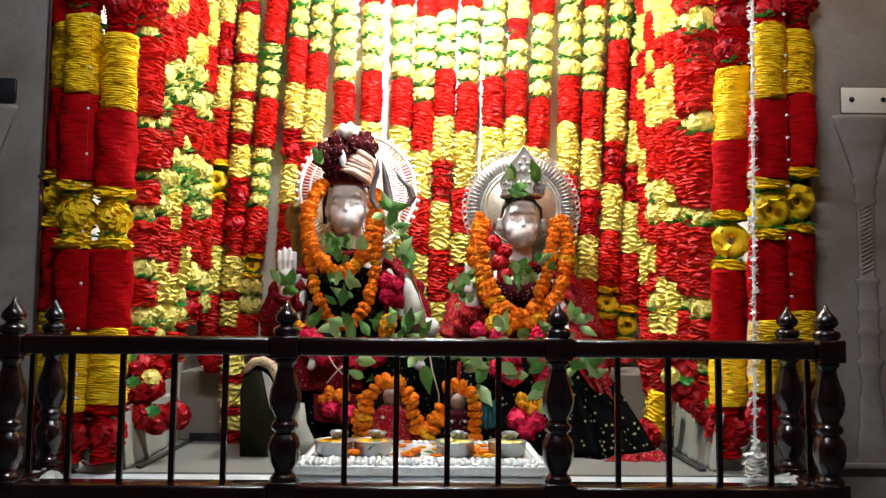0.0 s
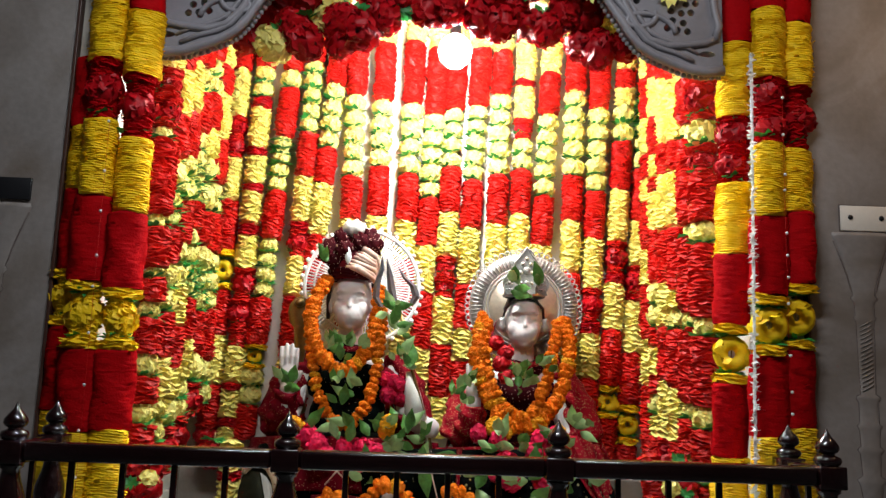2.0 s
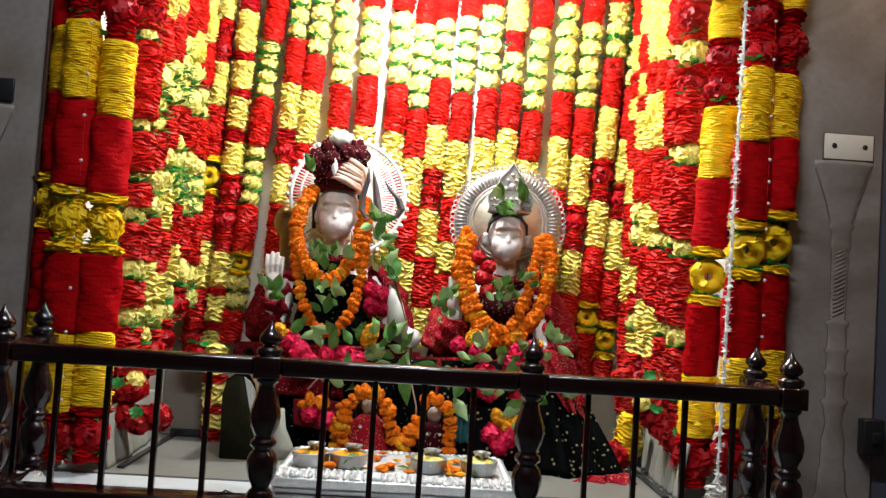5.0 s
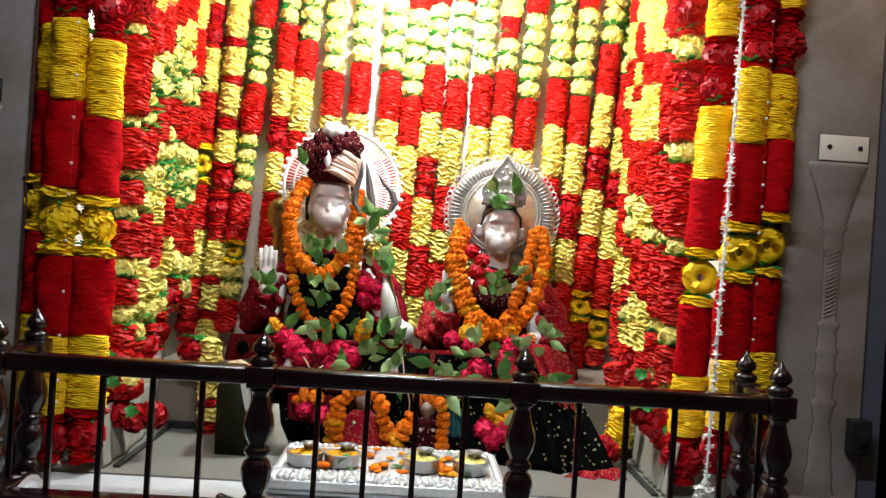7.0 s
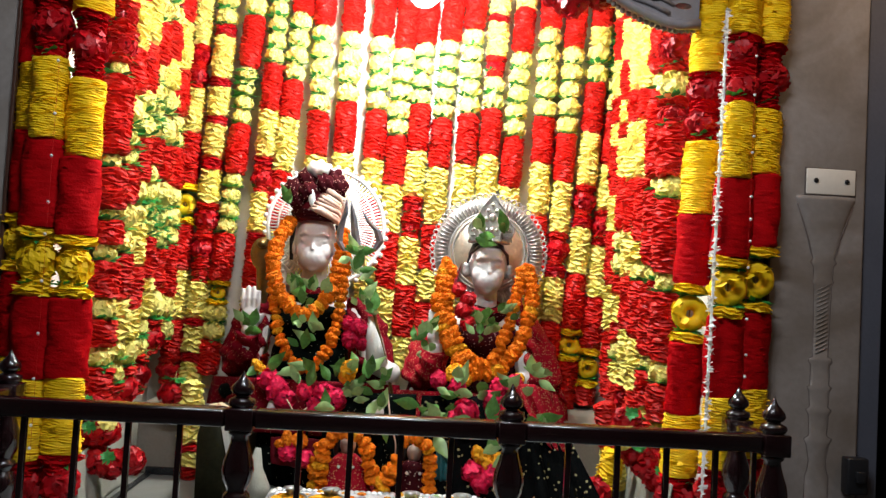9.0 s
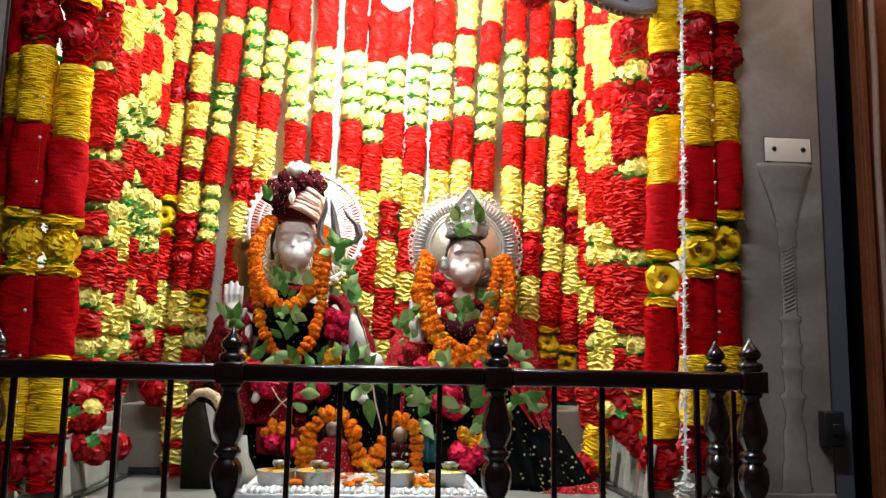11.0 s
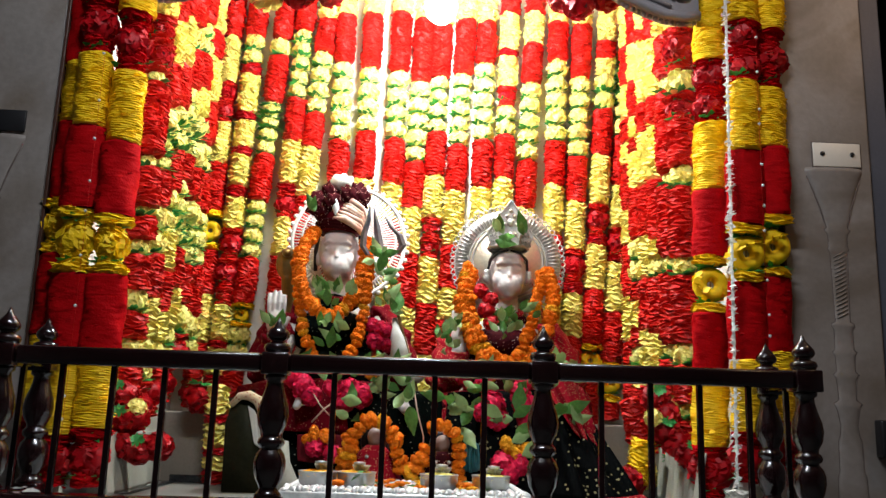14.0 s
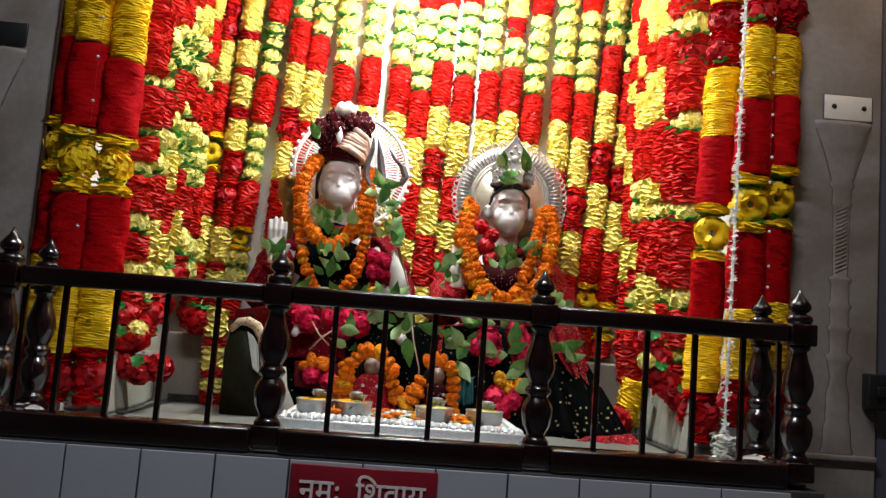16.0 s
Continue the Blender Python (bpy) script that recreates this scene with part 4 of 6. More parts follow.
def figure(name, x, y, z, k, label, feet=False, left=((0.19, 0.06, -0.27), (0.26, -0.02, -0.45), (0.325, -0.13, -0.475))):
    """A seated marble figure; (x, y, z) is the middle of its face, k its scale."""
    bm = bmesh.new()
    P = lambda a, b, c: (x + a * k, y + b * k, z + c * k)
    R = lambda *r: tuple(v * k for v in r)
    blob(bm, P(0, 0.035, 0.020), R(0.082, 0.098, 0.110))
    blob(bm, P(0, 0.000, -0.045), R(0.066, 0.072, 0.066))
    blob(bm, P(0, -0.028, -0.088), R(0.026, 0.026, 0.022))
    blob(bm, P(0.034, -0.022, -0.026), R(0.036, 0.034, 0.042))
    blob(bm, P(-0.034, -0.022, -0.026), R(0.036, 0.034, 0.042))
    blob(bm, P(0, -0.020, 0.055), R(0.062, 0.048, 0.050))
    tube([P(0, -0.052, 0.035), P(0, -0.058, 0.005), P(0, -0.066, -0.016), P(0, -0.052, -0.026)], [0.007 * k, 0.008 * k, 0.010 * k, 0.006 * k], 10, bm)
    tube([P(-0.020, -0.050, -0.055), P(0, -0.058, -0.056), P(0.020, -0.050, -0.055)], [0.004 * k, 0.008 * k, 0.004 * k], 8, bm)
    for s in (1, -1):
        tube([P(s * 0.012, -0.060, 0.040), P(s * 0.034, -0.058, 0.047), P(s * 0.058, -0.042, 0.036)], [0.006 * k, 0.008 * k, 0.005 * k], 8, bm)
        blob(bm, P(s * 0.033, -0.040, 0.016), R(0.020, 0.014, 0.010))
        blob(bm, P(s * 0.084, 0.035, -0.005), R(0.012, 0.024, 0.038))
    limb(bm, [P(0, 0.045, -0.09), P(0, 0.055, -0.19)], [0.050 * k, 0.056 * k])
    blob(bm, P(0, 0.075, -0.30), R(0.175, 0.105, 0.13))
    blob(bm, P(0, 0.085, -0.47), R(0.135, 0.105, 0.17))
    blob(bm, P(0, 0.0, -0.60), R(0.33, 0.20, 0.085))
    h = [P(-0.19, 0.06, -0.27), P(-0.24, 0.0, -0.47), P(-0.222, -0.12, -0.40), P(-0.214, -0.135, -0.345)]
    limb(bm, h, [0.058 * k, 0.05 * k, 0.036 * k, 0.030 * k])
    blob(bm, P(-0.212, -0.14, -0.295), R(0.040, 0.017, 0.052))
    for i, (dx, ln) in enumerate(((-0.028, 0.062), (-0.010, 0.074), (0.009, 0.072), (0.027, 0.056))):
        tube([P(-0.212 + dx, -0.142, -0.26), P(-0.212 + dx * 1.1, -0.145, -0.235 + ln * 0.2), P(-0.212 + dx * 1.15, -0.142, -0.245 + ln)], [0.0095 * k, 0.0095 * k, 0.007 * k], 8, bm)
    tube([P(-0.178, -0.145, -0.31), P(-0.160, -0.150, -0.275)], [0.011 * k, 0.009 * k], 8, bm)
    h = [P(*v) for v in left]
    limb(bm, h, [0.058 * k, 0.05 * k, 0.036 * k])
    if feet:
        limb(bm, [P(0.20, -0.12, -0.575), P(0.285, -0.215, -0.590), P(0.300, -0.255, -0.612)], [0.040 * k, 0.026 * k, 0.020 * k])
        limb(bm, [P(-0.05, -0.15, -0.585), P(-0.082, -0.27, -0.590), P(-0.092, -0.295, -0.615)], [0.036 * k, 0.020 * k, 0.014 * k])
    blob(bm, P(left[2][0] + 0.01, left[2][1] - 0.015, left[2][2]), R(0.036, 0.034, 0.040))
    ob = tagged(new(name, mesh_of(bm, name, FIGURE)), label, "statue")
    m = ob.modifiers.new("blend", "REMESH")
    m.mode, m.voxel_size, m.use_smooth_shade = "VOXEL", 0.0042, True
    m = ob.modifiers.new("soften", "SMOOTH")
    m.factor, m.iterations = 0.5, 5
    return ob


AX, AY, AZ = -0.315, 1.12, 1.845
BX, BY, BZ = 0.383, 1.12, 1.79
figure("statue", AX, AY, AZ, 1.0, "seated white marble statue wearing a turban and marigold garlands", True)
figure("statue", BX, BY, BZ, 0.93, "seated white marble statue with silver crown and marigold garland", False, ((0.17, 0.06, -0.28), (0.20, 0.02, -0.47), (0.08, -0.10, -0.52)))


def crumple(bm, depth=0.011):
    """Slanting folds and creases worked into a cloth tube."""
    bmesh.ops.subdivide_edges(bm, edges=[e for e in bm.edges if abs((e.verts[0].co - e.verts[1].co).normalized().z) > 0.3], cuts=9, use_grid_fill=True)
    bm.normal_update()
    push = [(v, v.normal * depth * (0.6 * math.sin(v.co.z * 95 + v.co.x * 60 + 3 * noise.noise(v.co * 9)) + 0.8 * noise.noise(v.co * 26))) for v in bm.verts]
    for v, d in push:
        v.co += d
    return bm


def garments(x, y, z, k, tunic, shawl, label):
    ob = thing("robe", label, "robe", at=(x, y, z))
    q = lambda a, b, c: (a * k, b * k, c * k)
    bm = bmesh.new()
    for c, r in (((0, 0.075, -0.31), (0.19, 0.118, 0.115)), ((0, 0.08, -0.47), (0.16, 0.125, 0.18)), ((0, 0.058, -0.205), (0.10, 0.085, 0.06))):
        blob(bm, q(*c), tuple(v * k for v in r))
    for v in bm.verts:
        v.co += v.co.normalized() * 0.006 * math.sin(v.co.z * 120 + v.co.x * 40)
    part("tunic", bm, tunic, ob)
    part("collar", tube([q(0.066 * math.cos(a), 0.05 + 0.062 * math.sin(a), -0.165 + 0.022 * math.sin(a)) for a in np.linspace(0, 6.283, 24, endpoint=False)], 0.016 * k, 8, closed=True), shawl, ob)
    for s in (-1, 1):
        pts = [q(s * 0.17, 0.075, -0.215), q(s * 0.235, 0.04, -0.33), q(s * 0.27, 0.0, -0.46), q(s * 0.25, -0.05, -0.50)]
        bm = tube(pts, [0.055 * k, 0.075 * k, 0.078 * k, 0.06 * k], 14)
        part("sleeve", crumple(bm), shawl, ob)
    bm = tube([q(-0.27, 0.0, -0.46), q(-0.245, -0.05, -0.465), q(-0.226, -0.11, -0.42), q(-0.216, -0.130, -0.352)], [0.062 * k, 0.060 * k, 0.052 * k, 0.043 * k], 14)
    part("cuff", crumple(bm), shawl, ob)
    part("lap_cloth", drape([q(-0.37, 0.02, -0.54), q(-0.2, -0.19, -0.515), q(0.0, -0.23, -0.51), q(0.2, -0.19, -0.515), q(0.37, 0.02, -0.54)], [q(-0.38, 0.0, -0.68), q(-0.2, -0.24, -0.70), q(0.0, -0.27, -0.71), q(0.2, -0.24, -0.70), q(0.38, 0.0, -0.68)], 7, 0.012), shawl, ob)
    bm = bmesh.new()
    blob(bm, q(0, 0.0, -0.585), tuple(v * k for v in (0.345, 0.215, 0.085)))
    part("lap", bm, tunic, ob)
    return ob


ra = garments(AX, AY, AZ, 1.0, DARKGREEN, SHAWL, "dark dotted tunic with maroon shawl on the statue")
part("white_sash", tube([(0.245, -0.13, -0.265), (0.262, -0.135, -0.35), (0.282, -0.14, -0.46)], [0.010, 0.032, 0.045], 14), WHITECLOTH, ra, "white cotton sash")
rb = garments(BX, BY, BZ, 0.93, MAROON, REDBROCADE, "maroon dress and red brocade veil on the statue")
part("veil", drape([(0.10, 0.09, 0.02), (0.17, 0.08, -0.16), (0.25, 0.04, -0.30)], [(0.15, 0.04, -0.18), (0.24, -0.02, -0.42), (0.34, -0.04, -0.52)], 3, 0.012), REDBROCADE, rb, "red brocade veil")
part("veil", drape([(-0.25, 0.04, -0.30), (-0.17, 0.08, -0.16), (-0.10, 0.09, 0.02)], [(-0.32, -0.03, -0.56), (-0.24, -0.02, -0.42), (-0.15, 0.04, -0.18)], 3, 0.012), REDCLOTH, rb, "maroon veil")
part("hair", lathe([(0.060, -0.03), (0.078, 0.02), (0.084, 0.060), (0.068, 0.100), (0.02, 0.115)], 24, at=(0, 0.055, 0), stretch=(0.94, 1.0)), BLACK, rb, "dark hair")
for s in (-1, 1):
    part("hair_lock", tube([(s * 0.004, -0.046, 0.094), (s * 0.042, -0.044, 0.086), (s * 0.074, -0.022, 0.058), (s * 0.082, 0.016, 0.020), (s * 0.082, 0.040, -0.02)], [0.004, 0.005, 0.006, 0.005, 0.003], 10), BLACK, rb)
    part("hair_lock", tube([(s * 0.082, -0.005, 0.085), (s * 0.095, 0.020, 0.02), (s * 0.095, 0.045, -0.06)], [0.006, 0.009, 0.008], 10), BLACK, ra, "dark hair")

# ---- turban, crown and halos ----
tb = thing("turban", "maroon brocade turban with beige wrap and white plume", "turban", at=(AX, AY + 0.02, 1.945))
cap = part("cap", lathe([(0.086, -0.004), (0.092, 0.02), (0.098, 0.05), (0.092, 0.10), (0.07, 0.14), (0.02, 0.155)], 28, stretch=(1, 1.05)), REDCLOTH, tb)
for k in range(3):
    part("band", tube([((0.088 + 0.004 * k) * math.cos(a), (0.096 + 0.004 * k) * math.sin(a), 0.004 + 0.012 * k + 0.004 * math.sin(2 * a)) for a in np.linspace(0, 6.283, 32, endpoint=False)], 0.0085, 8, closed=True), MAROON, cap)
for cx, cy, cz, r in ((-0.092, -0.045, 0.105, 0.050), (-0.070, -0.078, 0.070, 0.036), (-0.030, -0.088, 0.105, 0.038), (0.030, -0.075, 0.140, 0.040), (0.078, -0.045, 0.135, 0.042), (0.060, -0.03, 0.172, 0.036), (-0.045, -0.03, 0.158, 0.044)):
    bm = bmesh.new()
    blob(bm, (cx, cy, cz), (r, r * 0.9, r * 1.08))
    for v in bm.verts:
        v.co += (v.co - Vector((cx, cy, cz))) * (0.16 * math.sin(v.co.x * 190 + v.co.z * 120) + 0.1 * math.sin(v.co.z * 260))
    part("puff", bm, MAROON, tb)
gw = np.random.default_rng(8)
for i in range(7):
    f = i / 6
    j = (gw.random(4) - 0.5) * 0.012
    part("wrap", tube([(-0.020 + 0.050 * f, -0.102 + 0.02 * f, 0.040 + 0.086 * f), (0.026 + 0.022 * f, -0.114 + 0.022 * f + j[0] * 0.4, 0.026 + 0.084 * f + j[1]), (0.080 + 0.010 * f, -0.074, 0.006 + 0.078 * f + j[2]), (0.106, -0.005, -0.030 + 0.070 * f + j[3])], [0.005, 0.010 + 0.006 * gw.random(), 0.010 + 0.005 * gw.random(), 0.007], 9), BEIGE, tb, "beige wrapped cloth" if i == 0 else "")
bm = bmesh.new()
blob(bm, (0.0, -0.045, 0.205), (0.050, 0.030, 0.034))
for v in bm.verts:
    v.co.z += 0.006 * math.sin(v.co.x * 170)
part("plume", bm, WHITECLOTH, tb, "white plume")
part("brooch", lathe([(0.001, 0), (0.008, 0.012), (0.014, 0.03), (0.010, 0.05), (0.004, 0.062), (0.001, 0.07)], 12, at=(-0.012, -0.115, 0.045), stretch=(1, 0.4)), SILVER, tb)


def circle(r, n, y=0.0, c=(0, 0)):
    return [(c[0] + r * math.cos(2 * math.pi * i / n), y, c[1] + r * math.sin(2 * math.pi * i / n)) for i in range(n)]


IVORY = material("ivory_painted_metal", (0.80, 0.78, 0.73), 0.4, metal=0.2, vary=0.15, bump=0.1)
ha = thing("halo", "ivory spoked wheel halo with beaded rim behind the statue", "halo", at=(-0.287, 1.25, 1.93))
halo_rim = part("rim", tube(circle(0.240, 56), 0.009, 8, closed=True), IVORY, ha)
part("inner_ring", tube(circle(0.200, 48), 0.005, 8, closed=True), IVORY, ha)
part("hub", lathe([(0.10, 0.0), (0.10, 0.012), (0.08, 0.016)], 32), IVORY, ha, at=pose(0, 0, 0, 90))
spoke = mesh_of(tube([(0.06, 0, 0), (0.238, 0, 0)], [0.0030, 0.0036], 6), "spoke", IVORY)
bead = mesh_of(lathe([(0.001, -0.011), (0.009, -0.006), (0.011, 0.0), (0.009, 0.006), (0.001, 0.011)], 8), "bead", IVORY)
for i in range(104):
    part("spoke", spoke, None, ha, at=Matrix.Rotation(2 * math.pi * i / 104, 4, "Y"))
for i in range(44):
    a = 2 * math.pi * i / 44
    part("bead", bead, None, halo_rim, at=(0.253 * math.cos(a), 0, 0.253 * math.sin(a)))

hb = thing("halo", "embossed silver disc halo with looped rim behind the statue", "halo", at=(0.393, 1.23, 1.862))
DISC = material("champagne_silver", (0.66, 0.58, 0.44), 0.35, metal=0.8, vary=0.2, scale=20, bump=0.3, fine=80)
SILVERB = material("worn_dark_silver", (0.50, 0.47, 0.43), 0.40, metal=0.6, vary=0.4, scale=30, bump=0.4, fine=110)
part("disc", lathe([(0.165, 0.0), (0.160, 0.010), (0.02, 0.004)], 48), DISC, hb, at=pose(0, 0, 0, 90))
part("band", lathe([(0.226, -0.004), (0.224, 0.004), (0.198, 0.008), (0.170, 0.004), (0.163, -0.004)], 64), SILVERB, hb, at=pose(0, 0, 0, 90))
rib = mesh_of(tube([(0.172, -0.007, 0), (0.196, -0.012, 0), (0.220, -0.007, 0)], [0.002, 0.0034, 0.003], 6), "rib", SILVERB)
for i in range(80):
    part("rib", rib, None, hb, at=Matrix.Rotation(2 * math.pi * i / 80, 4, "Y"))
loop = mesh_of(tube(circle(0.0105, 10, 0, (0.235, 0)), 0.003, 5, closed=True), "loop", SILVERB)
for i in range(60):
    part("loop", loop, None, hb, at=Matrix.Rotation(2 * math.pi * i / 60, 4, "Y"))
for r in (0.150, 0.164):
    part("inner_ring", tube(circle(r, 48, -0.010), 0.004, 6, closed=True), SILVERB, hb)

cr = thing("crown", "embossed silver crown with leaves tucked into it", "crown", at=(BX, BY + 0.012, 1.897))
part("base", tube([(0.080 * math.cos(a), 0.086 * math.sin(a), 0.004) for a in np.linspace(0, 6.283, 32, endpoint=False)], 0.008, 8, closed=True), SILVERB, cr)
dome = part("dome", lathe([(0.074, 0.006), (0.072, 0.035), (0.062, 0.065), (0.040, 0.090), (0.012, 0.100)], 24), SILVERB, cr)
for i in range(22):
    a = math.pi * (1 + (i + 0.5) / 22)
    part("rib", tube([(r * math.cos(a), r * math.sin(a), z) for r, z in ((0.080, 0.010), (0.077, 0.036), (0.066, 0.068), (0.043, 0.094))], 0.0036, 6), SILVERB, dome)


def crest(dx, hh, w):
    """A flame-shaped embossed plate with a raised rim, a stem and bosses."""
    yy = -0.090 + abs(dx) * 0.40
    side = [(0.72, 0.02), (0.60, 0.16), (0.86, 0.34), (1.0, 0.50), (0.86, 0.66), (0.52, 0.78), (0.30, 0.87), (0.0, 1.0)]
    edge = [(dx + w * u, hh * v) for u, v in side] + [(dx - w * u, hh * v) for u, v in side[-2::-1]]
    plate = part("crest", pierced(edge, [], yy, yy + 0.006, SILVERB, "crest"), None, cr)
    part("rim", tube([(x, yy - 0.002, z) for x, z in edge], 0.0036, 7), SILVERB, plate)
    for k, (u, v, r) in enumerate(((0, 0.50, 0.30), (0.45, 0.46, 0.17), (-0.45, 0.46, 0.17), (0.28, 0.64, 0.15), (-0.28, 0.64, 0.15), (0, 0.76, 0.15), (0, 0.24, 0.20), (0.36, 0.24, 0.13), (-0.36, 0.24, 0.13))):
        part("boss", lathe([(w * r, 0.0), (w * r * 0.85, 0.004), (w * r * 0.45, 0.007), (0.001, 0.008)], 12), DISC if k % 2 else SILVERB, plate, at=pose(dx + w * u, yy, hh * v, 90))


for dx, hh, w in ((0.0, 0.190, 0.056), (-0.066, 0.095, 0.026), (0.066, 0.095, 0.026)):
    crest(dx, hh, w)
for sx in (-1, 1):
    part("ear_ornament", lathe([(0.001, -0.030), (0.012, -0.022), (0.016, -0.006), (0.010, 0.006), (0.014, 0.016), (0.008, 0.028)], 14, at=(sx * 0.088, -0.010, -0.115), stretch=(1, 0.5)), SILVERB, cr, "silver ear ornament")

# ---- trident, cobra, small figures ----
tri = thing("trident", "grey steel trident held by the statue", "trident", at=(0, 0, 0))
part("shaft", tube([(-0.118, 0.985, 1.835), (-0.06, 0.975, 1.60), (0.012, 0.965, 1.36), (0.045, 0.96, 1.21)], 0.0065, 8), BRASS, tri)


def prong(pts, w):
    bm = bmesh.new()
    top, bot = [], []
    for (px, pz), ww in zip(pts, w):
        top.append((bm.verts.new((px - ww, 0.985, pz)), bm.verts.new((px, 0.975, pz)), bm.verts.new((px + ww, 0.985, pz)), bm.verts.new((px, 0.995, pz))))
    for a, b in zip(top, top[1:]):
        for i in range(4):
            j = (i + 1) % 4
            bm.faces.new((a[i], a[j], b[j], b[i]))
    bm.faces.new(top[0])
    bm.faces.new(top[-1][::-1])
    bmesh.ops.recalc_face_normals(bm, faces=bm.faces)
    return bm


part("prong", prong([(-0.128, 1.83), (-0.148, 1.89), (-0.158, 1.95), (-0.172, 2.02)], [0.008, 0.016, 0.012, 0.001]), BLADE, tri, smooth=False)
part("prong", prong([(-0.132, 1.82), (-0.186, 1.825), (-0.208, 1.86), (-0.206, 1.91), (-0.190, 1.97), (-0.188, 2.03)], [0.006, 0.010, 0.013, 0.013, 0.009, 0.001]), BLADE, tri, smooth=False)
part("prong", prong([(-0.112, 1.82), (-0.070, 1.835), (-0.052, 1.87), (-0.066, 1.91), (-0.098, 1.94), (-0.128, 1.985)], [0.006, 0.011, 0.015, 0.014, 0.010, 0.001]), BLADE, tri, smooth=False)
part("collar", lathe([(0.010, 0), (0.016, 0.008), (0.010, 0.016)], 12, at=(-0.120, 0.985, 1.812)), BRASS, tri)

bm = bmesh.new()
limb(bm, [(-0.50, 1.16, 1.42), (-0.520, 1.15, 1.55), (-0.512, 1.13, 1.66), (-0.515, 1.11, 1.74)], [0.022, 0.022, 0.024, 0.024])
blob(bm, (-0.516, 1.10, 1.80), (0.048, 0.018, 0.066))
blob(bm, (-0.516, 1.075, 1.838), (0.020, 0.028, 0.018))
cob = tagged(new("cobra_statue", mesh_of(bm, "cobra_statue", BRASS)), "dull dark brass cobra statue beside the seated figure", "statue")
m = cob.modifiers.new("blend", "REMESH")
m.mode, m.voxel_size, m.use_smooth_shade = "VOXEL", 0.005, True


def idol(x, y, h, mat, label):
    bm = bmesh.new()
    blob(bm, (x, y, Z0 + h * 0.86), (h * 0.13, h * 0.13, h * 0.15))
    blob(bm, (x, y, Z0 + h * 0.50), (h * 0.21, h * 0.16, h * 0.26))
    blob(bm, (x, y - 0.02, Z0 + h * 0.15), (h * 0.33, h * 0.24, h * 0.17))
    ob = tagged(new("statue", mesh_of(bm, "statue", mat)), label, "statue")
    m = ob.modifiers.new("blend", "REMESH")
    m.mode, m.voxel_size, m.use_smooth_shade = "VOXEL", 0.006, True


PALE = material("painted_plaster", (0.42, 0.30, 0.25), 0.5, vary=0.3, scale=18, bump=0.1)
idol(-0.115, 0.755, 0.225, PALE, "small painted plaster idol framed by marigolds")
idol(0.120, 0.755, 0.205, PALE, "small painted plaster idol framed by marigolds")

for ix, ih, cloth in ((-0.115, 0.225, REDBROCADE), (0.120, 0.205, MAROON)):
    dress = thing("idol_dress", "red brocade dress with dark hood on a small idol", "dress", at=(ix, 0.755, Z0))
    folds = lathe([(ih * 0.50, 0.0), (ih * 0.44, ih * 0.20), (ih * 0.33, ih * 0.42), (ih * 0.25, ih * 0.62), (ih * 0.13, ih * 0.735)], 40, stretch=(1, 0.72))
    for v in folds.verts:
        w = 1 + 0.07 * math.sin(math.atan2(v.co.y, v.co.x) * 13) * (1 - v.co.z / ih)
        v.co.x, v.co.y = v.co.x * w, v.co.y * w - 0.012
    part("skirt", folds, cloth, dress)
    part("hood", tube([(ih * 0.17 * math.cos(a), 0.012, ih * 0.80 + ih * 0.22 * math.sin(a)) for a in np.linspace(-0.5, 3.64, 14)], ih * 0.065, 9), BLACK, dress, "dark hair and hood")
    for a in (-0.55, -0.2, 0.2, 0.55):
        part("bead", lathe([(0.001, -0.006), (0.005, -0.003), (0.006, 0.0), (0.005, 0.003), (0.001, 0.006)], 8, at=(ih * 0.55 * a, -0.05 - 0.01 * math.cos(a * 3), ih * (0.52 + 0.22 * abs(a)))), WHITECLOTH, dress, "white bead")
# teal fold added in place of a small bluish figure by the idol
teal = thing("teal_cloth", "small teal fold standing in for a bluish figure beside the idol", "cloth", at=(0.225, 0.775, 1.075))
part("fold", drape([(-0.026, 0.0, 0.048), (0.0, -0.012, 0.052), (0.026, 0.0, 0.044)], [(-0.028, -0.012, -0.050), (0.0, -0.022, -0.056), (0.030, -0.012, -0.048)], 3, 0.008), material("teal_blue", (0.012, 0.10, 0.11), 0.5, vary=0.4, scale=20, bump=0.3), teal)
thr = thing("thread_offering", "pale cotton threads hanging over the lap", "thread", at=(0, 0, 0))
for pts in ([(-0.345, 0.800, 1.275), (-0.318, 0.790, 1.235), (-0.276, 0.785, 1.195)], [(-0.270, 0.790, 1.25), (-0.305, 0.788, 1.222), (-0.345, 0.785, 1.175)], [(0.013, 0.83, 1.314), (0.027, 0.80, 1.231), (0.053, 0.775, 1.14), (0.055, 0.77, 1.06)]):
    part("thread", tube(pts, 0.0028, 6), BEIGE, thr)

# ---- marigold garlands ----
MARI = [bloom_mesh("marigold", 0.026, ORANGE, 71 + k, squash=0.62, petals=110, fine=0.62) for k in range(4)]
MARIG = [bloom_mesh("marigold", 0.026, GOLDEN, 81 + k, squash=0.62, petals=110, fine=0.62) for k in range(2)]


